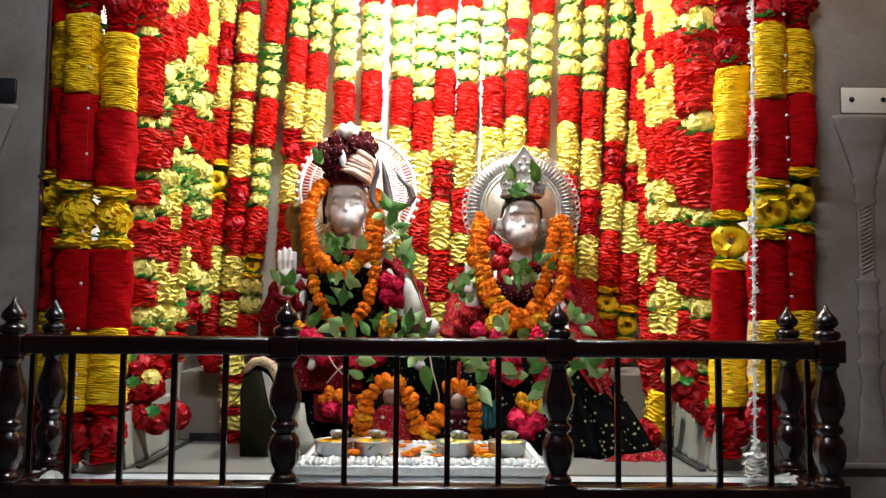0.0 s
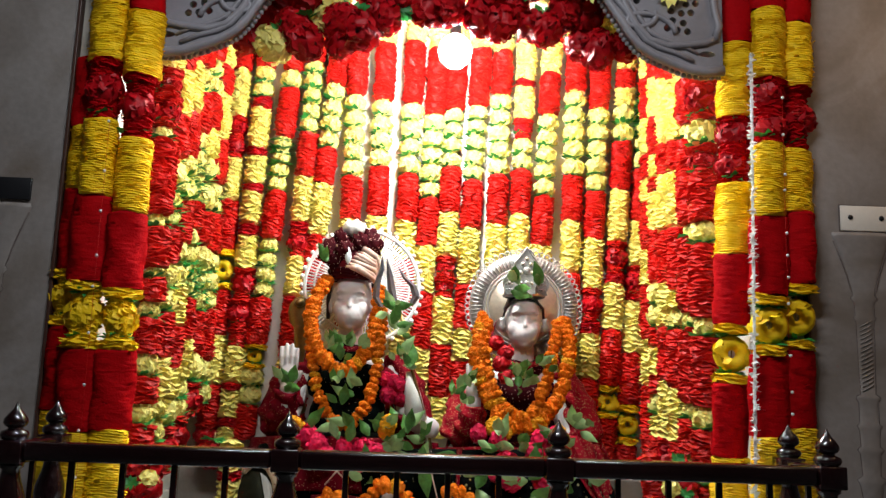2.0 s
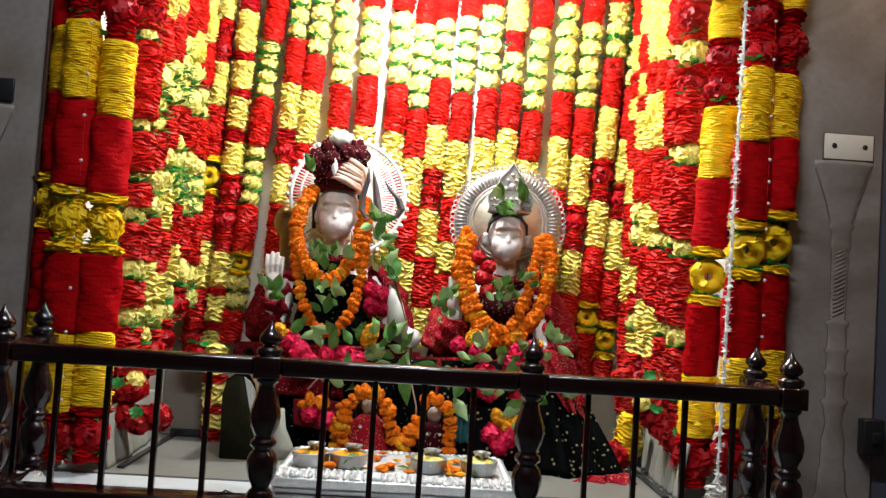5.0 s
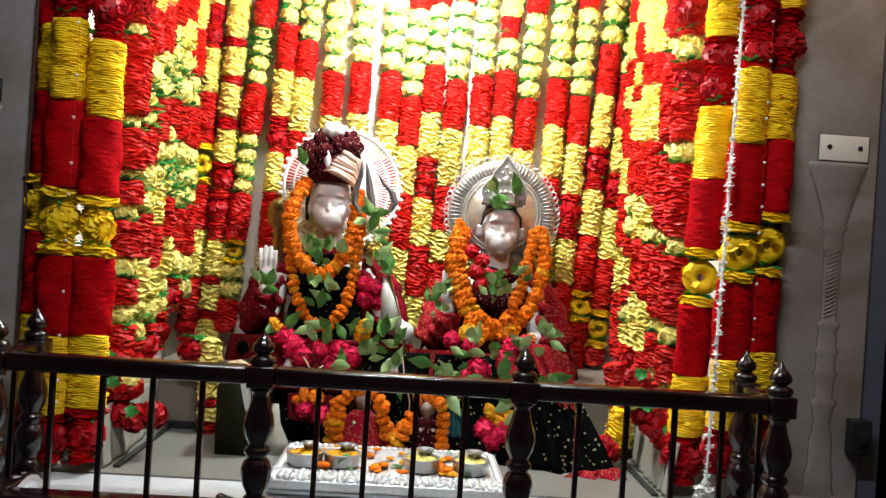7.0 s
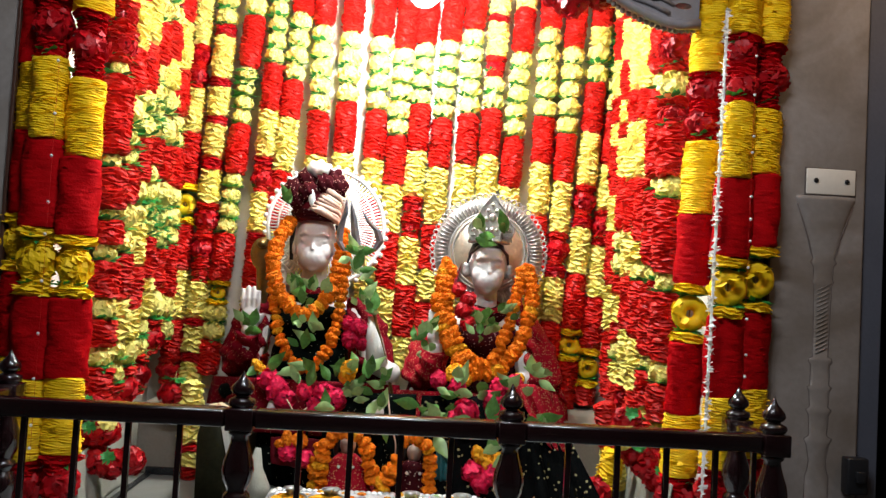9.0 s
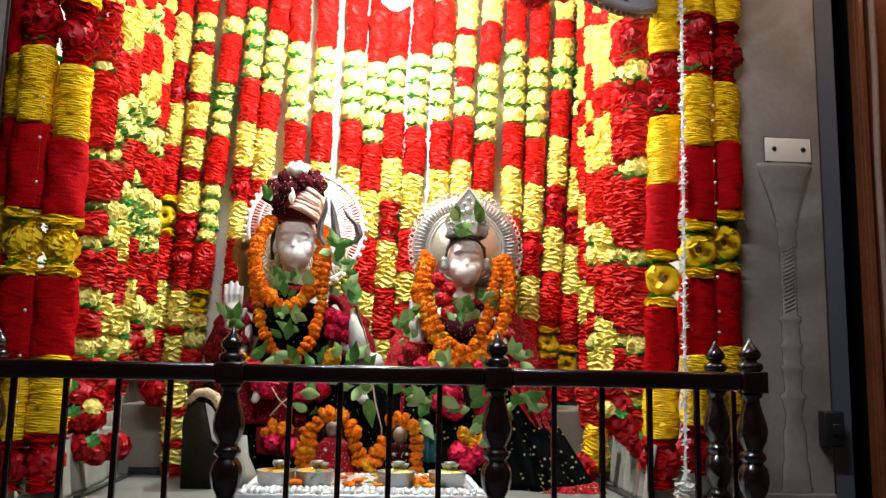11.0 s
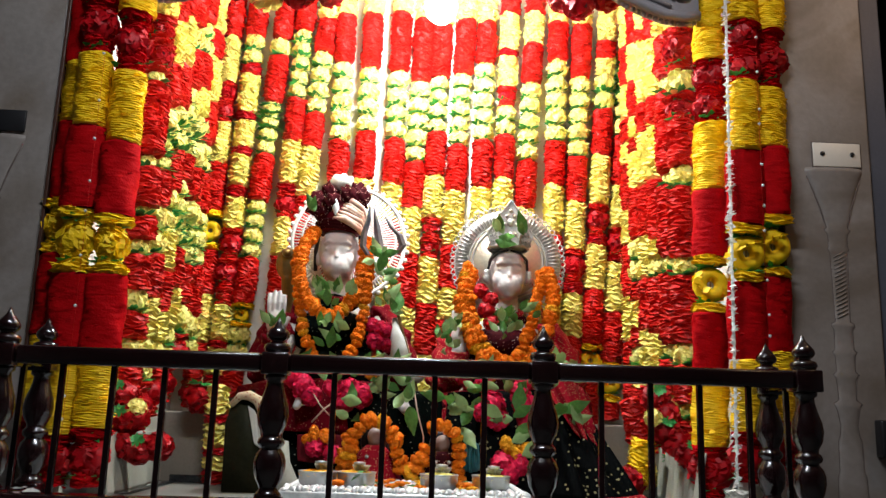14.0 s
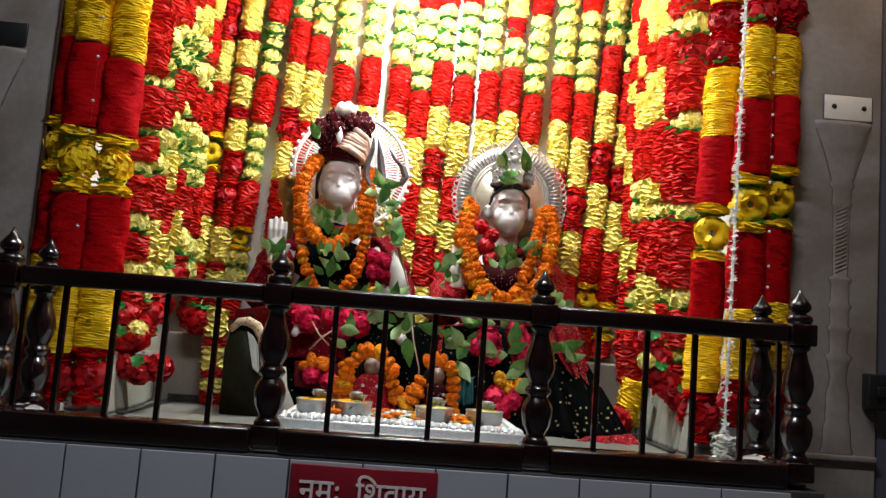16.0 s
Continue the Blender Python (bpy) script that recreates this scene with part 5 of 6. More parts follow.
def smooth_line(pts, n):
    """Points evenly along a rounded line through pts."""
    pts = [Vector(p) for p in pts]
    fine = []
    for i in range(len(pts) - 1):
        p0, p1, p2, p3 = pts[max(i - 1, 0)], pts[i], pts[i + 1], pts[min(i + 2, len(pts) - 1)]
        for k in range(12):
            t = k / 12
            fine.append(0.5 * ((2 * p1) + (p2 - p0) * t + (2 * p0 - 5 * p1 + 4 * p2 - p3) * t * t + (3 * p1 - p0 - 3 * p2 + p3) * t ** 3))
    fine.append(pts[-1])
    d = [0.0]
    for a, b in zip(fine, fine[1:]):
        d.append(d[-1] + (b - a).length)
    total, out, j = d[-1], [], 0
    count = max(2, int(total / n))
    for i in range(count + 1):
        s = total * i / count
        while j < len(d) - 2 and d[j + 1] < s:
            j += 1
        f = (s - d[j]) / max(1e-6, d[j + 1] - d[j])
        out.append(fine[j].lerp(fine[j + 1], f))
    return out


def marigolds(pts, label, size=1.0, gap=0.030, golden=0.06, seed=1):
    g = np.random.default_rng(seed)
    line = smooth_line(pts, gap)
    ob = thing("marigold_garland", label, "garland", at=line[0], group="marigold garlands")
    part("string", tube([p - line[0] for p in line], 0.002, 5), STRING, ob)
    for i, p in enumerate(line):
        run = (line[min(i + 1, len(line) - 1)] - line[max(i - 1, 0)]).normalized()
        along = run.to_track_quat("Z", "Y").to_matrix().to_4x4() @ Euler((g.normal() * 0.22, g.normal() * 0.22, g.random() * 6.28)).to_matrix().to_4x4()
        me = MARIG[int(g.integers(2))] if g.random() < golden else MARI[int(g.integers(4))]
        s = size * (0.86 + 0.3 * g.random())
        m = Matrix.Translation(p - line[0] + Vector(((g.random() - 0.5) * 0.008, (g.random() - 0.5) * 0.01, (g.random() - 0.5) * 0.006))) @ along @ Matrix.Diagonal((s, s, s, 1))
        part("marigold", me, None, ob, at=m)
    return ob


marigolds([(-0.415, 1.08, 1.93), (-0.448, 1.02, 1.84), (-0.455, 1.0, 1.75), (-0.415, 0.97, 1.645), (-0.331, 0.95, 1.575), (-0.250, 0.97, 1.625), (-0.212, 1.0, 1.73), (-0.200, 1.03, 1.81), (-0.205, 1.08, 1.90)], "thick orange marigold garland round the statue's neck", 1.14, 0.024, seed=1)
marigolds([(-0.462, 1.01, 1.78), (-0.450, 0.985, 1.66), (-0.420, 0.955, 1.53), (-0.372, 0.93, 1.42), (-0.292, 0.91, 1.372), (-0.222, 0.93, 1.45), (-0.190, 0.965, 1.60), (-0.182, 1.0, 1.74), (-0.190, 1.05, 1.83)], "long orange marigold garland on the statue's chest", 0.90, 0.025, seed=2)
marigolds([(0.215, 1.06, 1.80), (0.195, 1.01, 1.71), (0.192, 0.985, 1.62), (0.232, 0.96, 1.50), (0.300, 0.935, 1.41), (0.370, 0.92, 1.385), (0.450, 0.935, 1.43), (0.512, 0.965, 1.53), (0.545, 0.99, 1.66), (0.545, 1.03, 1.76), (0.53, 1.07, 1.80)], "long orange marigold garland on the statue's chest", 1.14, 0.024, golden=0.22, seed=3)
marigolds([(0.230, 1.05, 1.78), (0.218, 1.0, 1.68), (0.240, 0.97, 1.57), (0.300, 0.945, 1.455), (0.372, 0.92, 1.42), (0.430, 0.945, 1.49), (0.468, 0.975, 1.60), (0.490, 1.01, 1.70), (0.515, 1.06, 1.79)], "second orange marigold garland on the statue's chest", 0.95, 0.025, seed=4)
marigolds([(-0.196, 0.72, 0.99), (-0.198, 0.70, 1.08), (-0.172, 0.70, 1.16), (-0.118, 0.70, 1.192), (-0.065, 0.70, 1.165), (-0.040, 0.70, 1.10), (-0.012, 0.70, 1.02), (0.030, 0.70, 1.045), (0.060, 0.70, 1.10)], "orange marigold garland looped round a small idol", 1.05, 0.026, golden=0.12, seed=5)
marigolds([(-0.222, 0.735, 0.97), (-0.222, 0.72, 1.06), (-0.200, 0.72, 1.13)], "short orange marigold garland beside a small idol", 1.0, 0.027, seed=6)
marigolds([(0.085, 0.70, 1.165), (0.120, 0.70, 1.178), (0.165, 0.70, 1.15), (0.178, 0.70, 1.08), (0.175, 0.70, 1.0)], "orange marigold garland looped round a small idol", 0.95, 0.026, seed=7)
marigolds([(0.0, 0.69, 0.975), (0.02, 0.685, 1.005), (0.055, 0.69, 1.06)], "short orange marigold garland between the idols", 1.0, 0.027, golden=0.3, seed=8)

# ---- leaves, roses and offerings ----
def leaf_mesh(seed, mat=LEAF):
    g = np.random.default_rng(seed)
    n, verts, faces = 7, [], []
    curl, fold = 0.010 + 0.014 * g.random(), 0.006 + 0.008 * g.random()
    for i in range(n):
        t = i / (n - 1)
        w = 0.024 * math.sin(math.pi * min(1, t * 0.93 + 0.05)) ** 1.3 * (1.0 - 0.50 * t) + 0.0006
        z = -curl * t * t * 2 + 0.004 * math.sin(t * 6 + seed)
        verts += [(-w, t * 0.075, z + fold * w / 0.024 + 0.002 * math.sin(t * 20)), (0, t * 0.075, z), (w, t * 0.075, z + fold * w / 0.024 - 0.002 * math.sin(t * 17))]
    for i in range(n - 1):
        a = i * 3
        faces += [(a, a + 1, a + 4, a + 3), (a + 1, a + 2, a + 5, a + 4)]
    me = from_arrays("leaf", verts, faces, mat, smooth=True)
    return me


LEAVES = [leaf_mesh(k) for k in range(5)]
PALELEAF = material("pale_leaf_underside", (0.30, 0.46, 0.17), 0.42, vary=0.3, scale=20, bump=0.2, spread=0.25, through_light=0.12)
LEAVES += [leaf_mesh(20 + k, PALELEAF) for k in range(4)]


def leaves(spots, label, seed, spread=0.03, size=(0.75, 1.25)):
    g = np.random.default_rng(seed)
    c = Vector(spots[0][:3])
    ob = thing("leaf_offering", label, "leaves", at=c, group="leaf offerings")
    for x, y, z, n in spots:
        for _ in range(n):
            p = Vector((x + (g.random() - 0.5) * 2 * spread, y - 0.010 - 0.016 * g.random(), z + (g.random() - 0.5) * 2 * spread))
            s = size[0] + (size[1] - size[0]) * g.random()
            e = Euler((radians(-90 + g.normal() * 28), radians(g.normal() * 25), 0))
            m = Matrix.Translation(p - c) @ Matrix.Rotation(math.pi + g.normal() * 1.1, 4, "Y") @ e.to_matrix().to_4x4() @ Matrix.Diagonal((s, s, s, 1))
            part("leaf", LEAVES[int(g.integers(len(LEAVES)))], None, ob, at=m)
    return ob


leaves([(-0.33, 0.985, 1.665, 7), (-0.27, 0.975, 1.655, 5), (-0.385, 0.975, 1.66, 4), (-0.32, 0.955, 1.61, 3)], "grey-green bilva leaves tucked at the statue's neck", 1, 0.022, (0.55, 0.95))
leaves([(-0.34, 0.935, 1.53, 4), (-0.26, 0.935, 1.50, 3), (-0.31, 0.92, 1.45, 3)], "loose bilva leaves on the statue's chest", 2, 0.03, (0.7, 1.1))
leaves([(-0.42, 0.88, 1.36, 5), (-0.30, 0.86, 1.355, 6), (-0.18, 0.87, 1.36, 7), (-0.08, 0.88, 1.37, 8), (-0.03, 0.88, 1.33, 6), (-0.14, 0.87, 1.30, 5)], "green leaves heaped on the statue's lap", 3, 0.045, (0.6, 1.15))
leaves([(-0.135, 0.955, 1.80, 6), (-0.12, 0.955, 1.73, 5), (-0.10, 0.95, 1.62, 7), (-0.055, 0.95, 1.58, 3)], "green leaves tied to the trident shaft", 4, 0.028, (0.6, 1.2))
leaves([(-0.525, 0.95, 1.52, 4), (-0.48, 0.95, 1.50, 2)], "green leaves on the statue's raised hand", 5, 0.02)
leaves([(0.36, 1.0, 1.625, 2), (0.33, 0.975, 1.60, 5), (0.37, 0.965, 1.56, 5), (0.345, 0.95, 1.51, 4), (0.44, 0.985, 1.60, 4)], "green leaves tucked on the statue's chest", 6, 0.028, (0.6, 1.0))
leaves([(0.335, 0.985, 1.935, 4), (0.425, 0.985, 1.945, 2), (0.318, 0.985, 1.915, 2)], "green leaves tucked into the crown", 7, 0.018)
leaves([(0.12, 0.93, 1.52, 5), (0.165, 0.93, 1.54, 5), (0.13, 0.93, 1.47, 3)], "green leaves over the statue's hand", 8, 0.028, (0.6, 1.0))
leaves([(0.24, 0.86, 1.34, 4), (0.36, 0.845, 1.33, 4), (0.46, 0.85, 1.34, 4), (0.56, 0.87, 1.38, 5), (0.22, 0.855, 1.27, 4), (0.52, 0.85, 1.30, 3)], "green leaves scattered over the lap cloth", 9, 0.05, (0.7, 1.3))
leaves([(0.335, 0.79, 1.19, 3), (0.42, 0.79, 1.20, 2)], "pale leaves under the rose clusters", 10, 0.04, (1.0, 1.7))
leaves([(-0.415, 1.01, 2.0, 2)], "small leaf stuck in the turban", 11, 0.01)

CRIMSON = [bloom_mesh("rose", 0.05, ROSE, 96 + k, squash=0.9, petals=70) for k in range(3)]
leaves([(-0.20, 0.80, 1.22, 4), (-0.03, 0.79, 1.24, 4), (0.115, 0.80, 1.25, 4), (0.21, 0.79, 1.205, 3)], "pale leaves hanging below the statues' laps", 12, 0.035, (0.8, 1.4))
leaves([(0.53, 0.79, 1.25, 3), (0.50, 0.78, 1.18, 3), (0.59, 0.79, 1.21, 2)], "pale leaves on the red brocade border", 13, 0.03, (0.8, 1.4))
leaves([(0.365, 0.75, 1.12, 2), (0.40, 0.75, 1.075, 1)], "pale leaves hanging over the marigolds", 14, 0.02, (1.0, 1.5))
ROSES = [bloom_mesh("rose", 0.05, PINK, 91 + k, squash=0.9, petals=70) for k in range(3)]


def roses(spots, label, seed, kinds=ROSES):
    g = np.random.default_rng(seed)
    c = Vector(spots[0][:3])
    ob = thing("rose_cluster", label, "roses", at=c, group="rose clusters")
    for x, y, z, r in spots:
        s = r / 0.05
        part("rose", kinds[int(g.integers(3))], None, ob, at=Matrix.Translation(Vector((x, y, z)) - c) @ Euler(g.random(3) * 6).to_matrix().to_4x4() @ Matrix.Diagonal((s, s, s, 1)))
    return ob


roses([(-0.425, 0.87, 1.335, 0.045), (-0.39, 0.85, 1.30, 0.045), (-0.36, 0.84, 1.27, 0.04)], "deep pink rose cluster on the lap", 1)
roses([(-0.215, 0.84, 1.29, 0.045), (-0.18, 0.84, 1.275, 0.045), (-0.235, 0.835, 1.255, 0.04), (-0.29, 0.84, 1.30, 0.03)], "deep pink rose cluster on the lap", 2)
roses([(-0.140, 0.98, 1.49, 0.036), (-0.115, 0.98, 1.535, 0.036), (-0.16, 0.985, 1.55, 0.028), (-0.10, 0.985, 1.475, 0.030)], "deep pink roses by the statue's arm", 3)
roses([(0.300, 0.99, 1.665, 0.032), (0.285, 0.98, 1.62, 0.034), (0.302, 0.97, 1.575, 0.030), (0.262, 1.0, 1.70, 0.03)], "dark red rose garland at the statue's neck", 4, CRIMSON)
roses([(0.30, 0.82, 1.255, 0.05), (0.315, 0.815, 1.21, 0.045), (0.27, 0.825, 1.23, 0.04)], "big deep pink rose cluster", 5)
roses([(0.415, 0.82, 1.26, 0.05), (0.43, 0.815, 1.215, 0.045), (0.40, 0.825, 1.30, 0.04)], "big deep pink rose cluster", 6)
roses([(0.27, 0.88, 1.34, 0.035), (0.43, 0.86, 1.35, 0.04), (0.20, 0.90, 1.36, 0.035), (0.48, 0.86, 1.37, 0.03)], "red roses tucked under the garland", 7)
roses([(-0.33, 0.80, 1.09, 0.035), (-0.27, 0.80, 1.07, 0.035), (0.33, 0.76, 1.06, 0.04), (0.40, 0.76, 1.05, 0.045), (0.36, 0.75, 1.02, 0.04)], "dark red flowers against the altar cloth", 8)


def golden(spots, label, seed, mats=MARIG):
    g = np.random.default_rng(seed)
    c = Vector(spots[0][:3])
    ob = thing("marigold_bloom", label, "flower", at=c, group="loose marigolds")
    for x, y, z, r in spots:
        s = r / 0.026
        part("marigold", mats[int(g.integers(2))], None, ob, at=Matrix.Translation(Vector((x, y, z)) - c) @ Euler(g.random(3) * 6).to_matrix().to_4x4() @ Matrix.Diagonal((s, s, s, 1)))
    return ob


golden([(-0.468, 0.88, 1.375, 0.034), (-0.45, 0.87, 1.36, 0.026)], "golden marigold bloom on the lap", 1)
golden([(-0.135, 0.86, 1.385, 0.038), (-0.14, 0.855, 1.36, 0.03)], "golden marigold bloom on the lap", 2)
golden([(0.262, 0.90, 1.385, 0.040), (0.29, 0.895, 1.37, 0.034)], "golden marigold bloom below the garland", 3)
golden([(0.485, 0.90, 1.375, 0.038), (0.47, 0.895, 1.36, 0.03)], "golden marigold bloom below the garland", 4)
golden([(-0.335, 0.80, 1.135, 0.032), (-0.29, 0.80, 1.13, 0.030), (-0.35, 0.80, 1.115, 0.03)], "orange marigolds against the dark cloth", 5, MARI)
golden([(0.35, 0.77, 1.115, 0.036), (0.42, 0.77, 1.11, 0.034), (0.39, 0.765, 1.09, 0.034)], "golden marigolds under the roses", 6)

# ---- tray and bowls ----
tray = thing("offering_table", "low embossed silver offering table in front of the idols", "table", at=(0, 0.4535, LEDGE + 0.005))
part("base", boxed((-0.358, -0.222, 0.0), (0.358, 0.222, 0.014), 0.002), MARBLE, tray)
table_top = part("top", boxed((-0.366, -0.227, 0.015), (0.366, 0.227, 0.046), 0.006), SILVER, tray, "embossed silver top")
EMB = mesh_of(lathe([(0.0135, 0.0), (0.012, 0.005), (0.007, 0.0095), (0.001, 0.0105)], 8), "boss", SILVER)
g = np.random.default_rng(3)
for i in range(36):
    for j in range(5):
        x = -0.349 + i * 0.01995
        part("boss", EMB, None, table_top, at=Matrix.Translation((x + (g.random() - 0.5) * 0.008, -0.212 + j * 0.019 + (g.random() - 0.5) * 0.006, 0.0452)) @ Matrix.Rotation(g.random() * 3, 4, "Z") @ Matrix.Diagonal((1.0, 0.50 + 0.3 * g.random(), 0.8 + 0.7 * g.random(), 1)))
for j in range(15):
    for s in (-1, 1):
        part("boss", EMB, None, table_top, at=(s * 0.347, -0.10 + j * 0.0205, 0.0452))
for i in range(34):
    part("boss", EMB, None, table_top, at=(-0.333 + i * 0.0202, 0.212, 0.0452))

TOP = LEDGE + 0.005 + 0.047


def bowl(x, y, label, r=0.058):
    ob = thing("bowl", label, "bowl", at=(x, y, TOP + 0.001), group="steel bowls")
    part("dish", lathe([(r * 0.80, 0.0), (r * 0.98, 0.012), (r, 0.040), (r * 1.04, 0.043), (r * 1.04, 0.046), (r * 0.95, 0.046), (r * 0.90, 0.030)], 28), STEEL, ob)
    part("filling", bloom_mesh("filling", r * 0.92, GOLDEN if x < 0 else LEMON, int(abs(x) * 1000), squash=0.30, petals=90), None, ob, "marigold petals", at=(0, 0, 0.034))
    part("stem", lathe([(0.010, 0.028), (0.006, 0.036), (0.006, 0.062), (0.018, 0.066), (0.019, 0.074), (0.008, 0.076)], 16, at=(0.008, 0.0, 0)), STEEL, ob)
    part("saucer", lathe([(0.012, 0.036), (0.026, 0.058), (0.030, 0.064), (0.026, 0.064), (0.010, 0.045)], 20, at=(0.012, 0.034, 0.0)), STEEL, ob)
    return ob


for x, y in ((-0.272, 0.40), (-0.154, 0.405), (0.100, 0.40), (0.260, 0.40)):
    bowl(x, y, "small steel bowl with flower petals and lamp stem")

off = thing("flower_offering", "scattered marigold petals and leaves on the offering table", "flowers", at=(0, 0.40, TOP))
g = np.random.default_rng(21)
for i in range(46):
    x, y = -0.30 + 0.60 * g.random(), 0.24 + 0.30 * g.random()
    near = min(abs(x - bx) for bx in (-0.272, -0.154, 0.100, 0.26))
    up = 0.042 if near < 0.035 and abs(y - 0.30) < 0.04 else 0.006
    s = 0.35 + 0.5 * g.random()
    kind = g.random()
    me = MARIG[int(g.integers(2))] if kind < 0.45 else MARI[int(g.integers(4))] if kind < 0.7 else LEAVES[int(g.integers(9))]
    flat = 0.5 if kind < 0.7 else 1.0
    part("petal", me, None, off, at=Matrix.Translation((x, y - 0.30, up + 0.004)) @ Matrix.Rotation(g.random() * 6.28, 4, "Z") @ Matrix.Diagonal((s, s, s * flat, 1)))
for x, y, s in ((-0.207, 0.255, 0.9), (0.175, 0.27, 0.95), (0.19, 0.29, 0.7), (-0.02, 0.30, 0.7), (0.16, 0.32, 0.8)):
    part("marigold", MARI[int(g.integers(4))], None, off, at=Matrix.Translation((x, y - 0.30, 0.016)) @ Matrix.Diagonal((s, s, s * 0.7, 1)))

# ---- small things ----
vase = thing("pedestal", "small white plaster pedestal behind the garlands", "pedestal", at=(-1.045, 0.50, Z0))
part("body", lathe([(0.040, 0.0), (0.042, 0.012), (0.030, 0.024), (0.020, 0.06), (0.016, 0.10), (0.024, 0.125), (0.034, 0.14), (0.034, 0.15)], 20), MARBLE, vase)
clip = thing("clip", "small black clip lying on the marble ledge", "clip", at=(-0.475, 0.17, LEDGE))
part("body", boxed((-0.022, -0.008, 0.0), (0.018, 0.008, 0.010), 0.003), BLACK, clip)
part("lever", tube([(-0.022, 0, 0.008), (-0.01, 0, 0.018), (0.01, 0, 0.010), (0.030, 0, 0.004)], 0.003, 6), BLACK, clip)
clip2 = thing("clip", "small black clip lying on the marble ledge", "clip", at=(0.46, 0.16, LEDGE))
part("body", boxed((-0.02, -0.008, 0.0), (0.02, 0.008, 0.008), 0.003), BLACK, clip2)
part("lever", tube([(-0.02, 0, 0.007), (0.0, 0, 0.015), (0.026, 0, 0.003)], 0.003, 6), BLACK, clip2)
PLASTIC = material("clear_plastic_sheet", (0.75, 0.76, 0.76), 0.25, vary=0.1, bump=0.2, through_light=0.5)
for sx in (-1, 1):
    bag = thing("plastic_bag", "crumpled clear plastic bag by the railing corner", "bag", at=(sx * 1.045, 0.14, LEDGE))
    bm = bmesh.new()
    blob(bm, (0, 0, 0.022), (0.055, 0.075, 0.024))
    for v in bm.verts:
        v.co += v.co.normalized() * 0.012 * noise.noise(v.co * 45)
        v.co.z = max(v.co.z, 0.001)
    part("sheet", bm, PLASTIC, bag, smooth=False)
TINSEL = material("white_paper_frill", (0.88, 0.87, 0.84), 0.5, vary=0.06, scale=30, bump=0.1, through_light=0.25)
ns = thing("string_garland", "thin white frilled string garland at the shrine opening", "garland", at=(1.006, 0.285, 2.62))
for k in range(11):
    part("frill", frill_mesh("frill", 0.0055, 0.150, TINSEL, 900 + k, step=0.016, sides=8, jag=0.6, petals=20), None, ns, at=(-0.002 * k, 0, -0.15 * k))
part("tassel", frill_mesh("tassel", 0.030, 0.07, WHITECLOTH, 950, jag=0.4, petals=60), None, ns, at=(-0.022, 0, -1.60))
GLINT_BEAD = mesh_of(lathe([(0.001, -0.005), (0.0045, -0.0025), (0.005, 0.0), (0.0045, 0.0025), (0.001, 0.005)], 8), "bead", TINSEL)
# white beads take the place of sparkle along the tinsel at the seams
for sx, sy, top, low in ((-1.022, 0.293, 2.32, 1.10), (1.108, 0.296, 2.48, 1.30)):
    lights = thing("bead_string", "thin tinsel string between the garlands, its glints made as tiny white beads", "beads", at=(sx, sy, top), group="bead strings")
    part("string", tube([(0, 0, 0), (-0.004 * sx, 0, low - top)], 0.0005, 5), RED, lights)
    gb = np.random.default_rng(int(abs(sx) * 1000))
    zb = 0.0
    while zb > low - top:
        part("bead", GLINT_BEAD, None, lights, at=(0.004 * (gb.random() - 0.5), -0.003, zb))
        zb -= 0.05 + 0.12 * gb.random()
pipe = thing("conduit", "white plastic conduit pipe running down the back wall", "pipe", at=(0.022, 1.535, 1.20))
part("pipe", tube([(0, 0, 0), (0, 0, 2.1)], 0.012, 12), PLATE, pipe)
for k in range(4):
    part("clamp", boxed((-0.018, -0.006, 0.2 + 0.5 * k), (0.018, 0.022, 0.22 + 0.5 * k), 0.002), PLATE, pipe)
rose_end = thing("fallen_garland", "red and yellow garland end lying on the shrine floor", "garland", at=(0.90, 0.90, Z0 + 0.05))
part("rose", bloom("r", 0.06), None, rose_end, at=(-0.12, -0.12, 0.012))
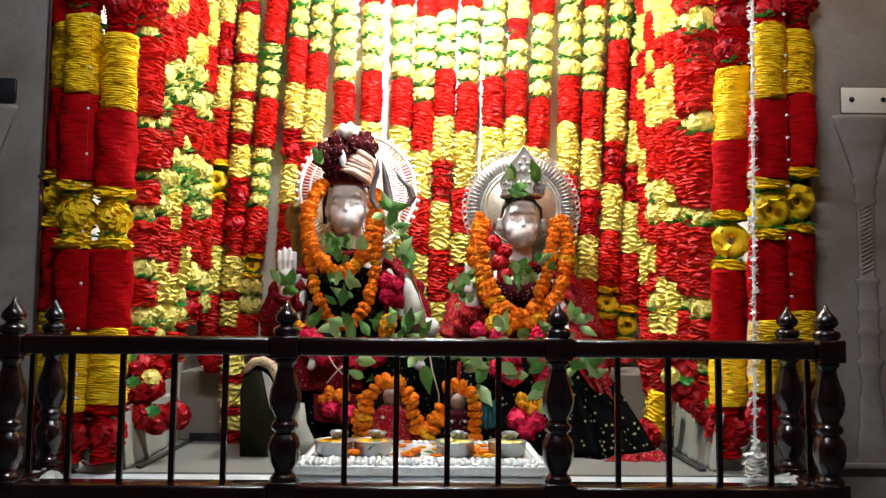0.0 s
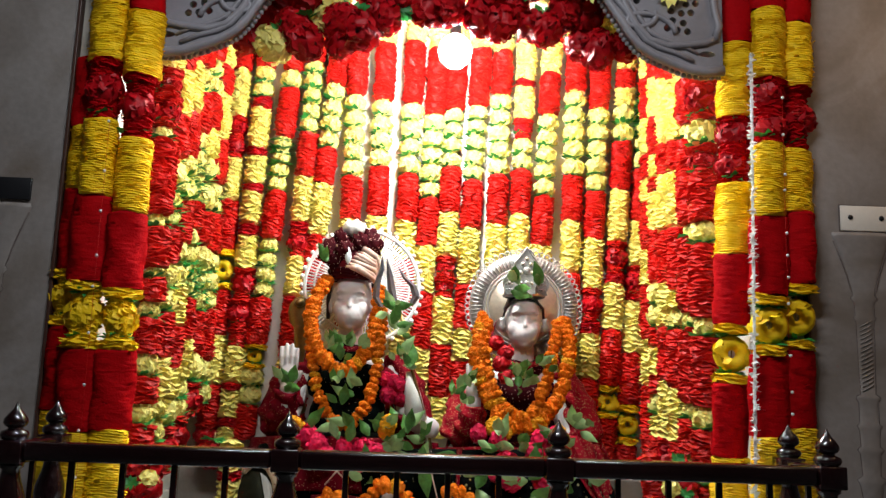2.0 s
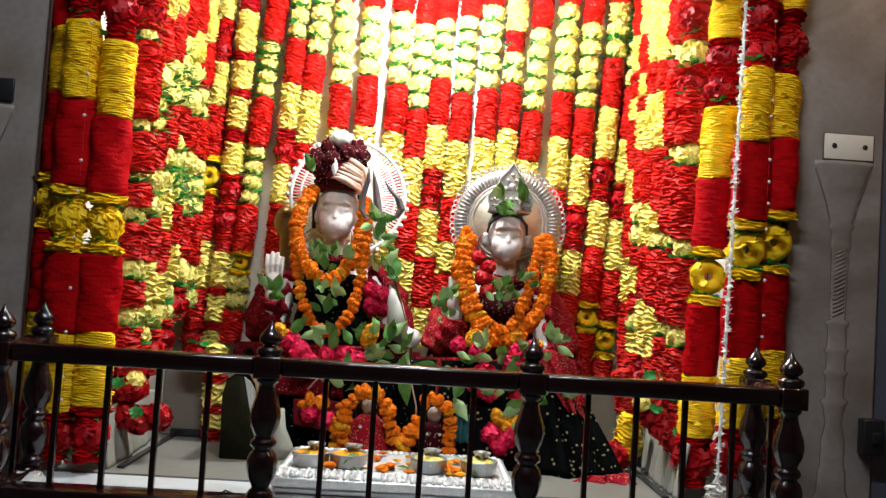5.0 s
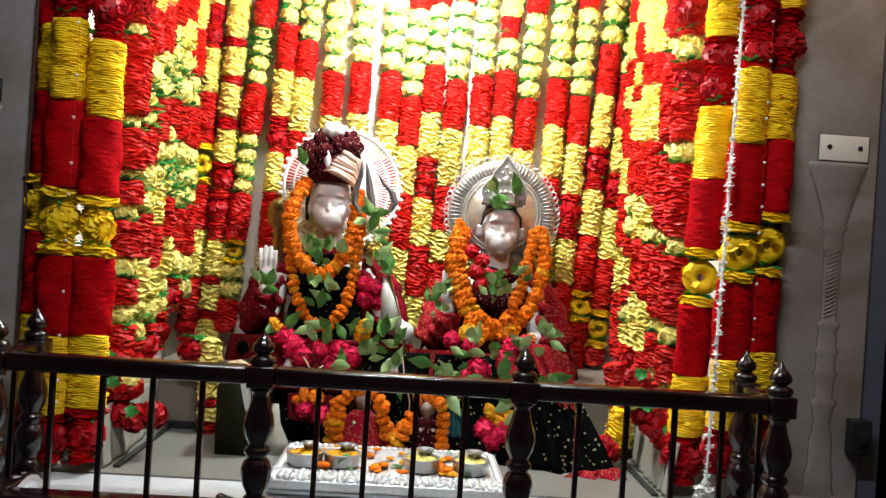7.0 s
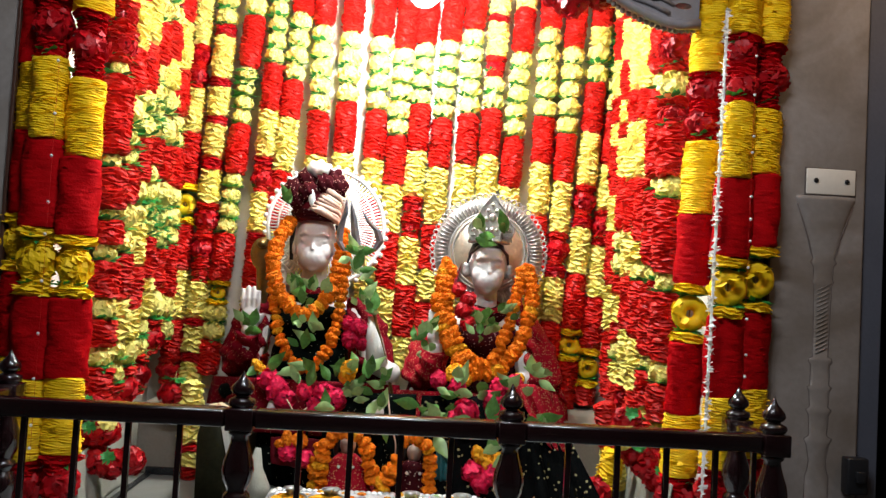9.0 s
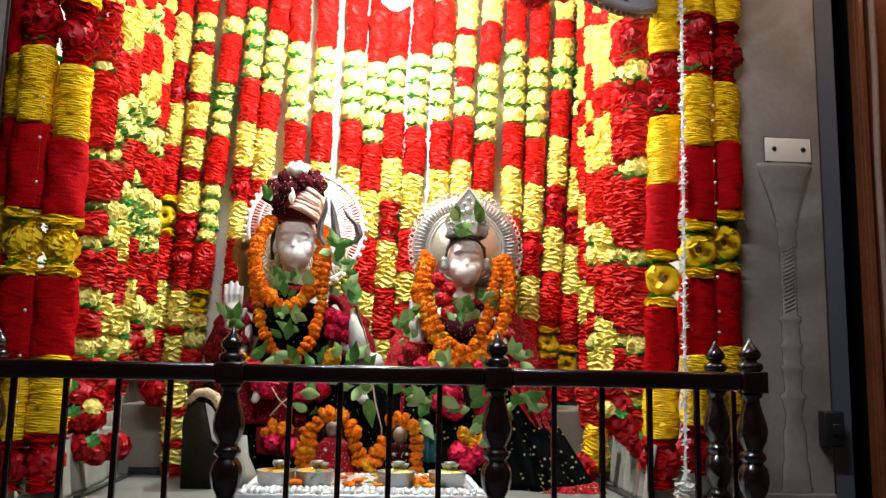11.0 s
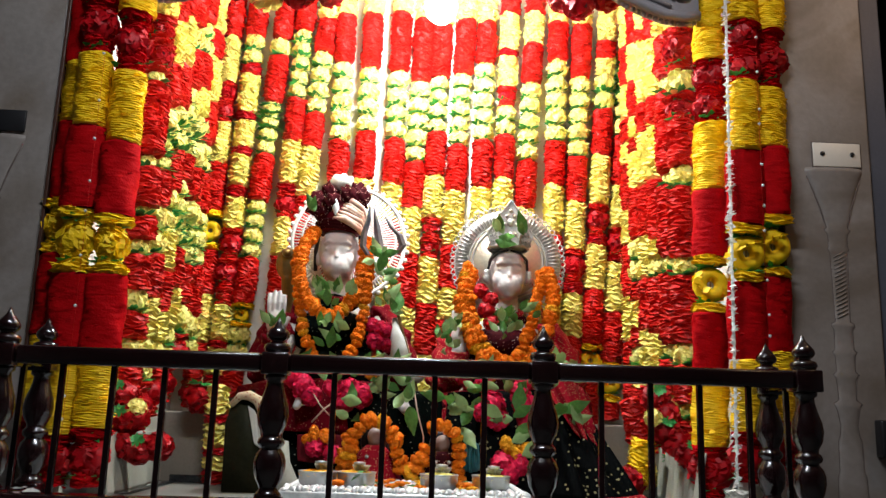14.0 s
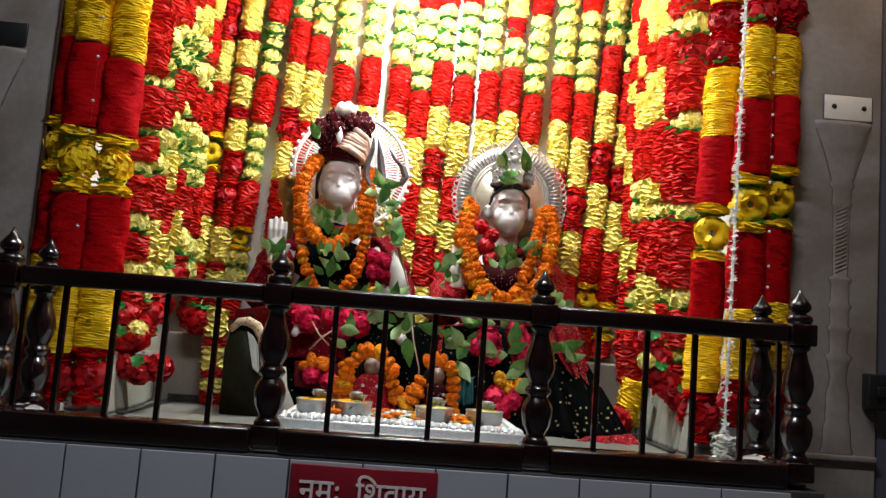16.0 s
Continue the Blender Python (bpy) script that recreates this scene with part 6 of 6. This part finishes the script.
part("leaf_collar", bloom("g", 0.055), None, rose_end, at=(-0.19, -0.11, 0.02))
part("yellow_section", frill_mesh("yellow_section", 0.045, 0.16, YELLOW, 990, petals=40), None, rose_end, at=pose(-0.05, -0.1, 0.16, 0, 12, 0))
SWAGS = (
    ((-0.945, 0.56, 1.245), (-0.895, 0.55, 1.175), (-0.93, 0.55, 1.165), (-0.91, 0.54, 1.085), (-0.86, 0.54, 1.075), (-0.81, 0.55, 1.085)),
    ((0.835, 0.60, 1.29), (0.86, 0.58, 1.235), (0.858, 0.57, 1.185), (0.895, 0.56, 1.145), (0.93, 0.54, 1.112), (0.965, 0.53, 1.092), (1.0, 0.52, 1.082)),
)
for spots_ in SWAGS:
    c = Vector(spots_[0])
    gl = thing("rose_swag", "drooping swag of red cloth roses and leaves over the side skirt", "swag", at=c, group="side swags")
    part("string", tube([Vector(p) - c for p in spots_], 0.003, 5), STRING, gl)
    for i, p in enumerate(spots_):
        p = Vector(p) - c
        part("rose", bloom("r", 0.050), None, gl, at=p)
        if i % 2 == 0:
            part("leaf_collar", bloom("g", 0.024), None, gl, at=Matrix.Translation(p + Vector((0.0, -0.045, 0.03))) @ Matrix.Rotation(1.2, 4, "X"))
    part("pompom", bloom("P", 0.032), None, gl, at=Vector(spots_[2]) - c + Vector((0.05 if spots_[0][0] < 0 else -0.045, -0.02, 0.04)))
hang = thing("hanging_rose", "single red cloth rose with leaves at a garland end", "rose", at=(-0.79, 0.97, 1.245))
part("rose", bloom("r", 0.055), None, hang, at=(0, 0, 0))
part("leaf_collar", bloom("g", 0.05), None, hang, at=(0, 0, 0.06))
part("string", tube([(0, 0, 0.05), (0, 0.02, 0.085)], 0.002, 5), STRING, hang)
fold = thing("folded_cloth", "folded pale cotton cloth standing beside the offering table", "cloth", at=(-0.425, 0.72, Z0))
part("cloth", tube([(0.0, 0.02, 0.17), (-0.005, 0.01, 0.10), (0.01, 0.0, 0.04), (0.015, 0.0, 0.0)], [0.010, 0.026, 0.040, 0.046], 12), CREAMCLOTH, fold)
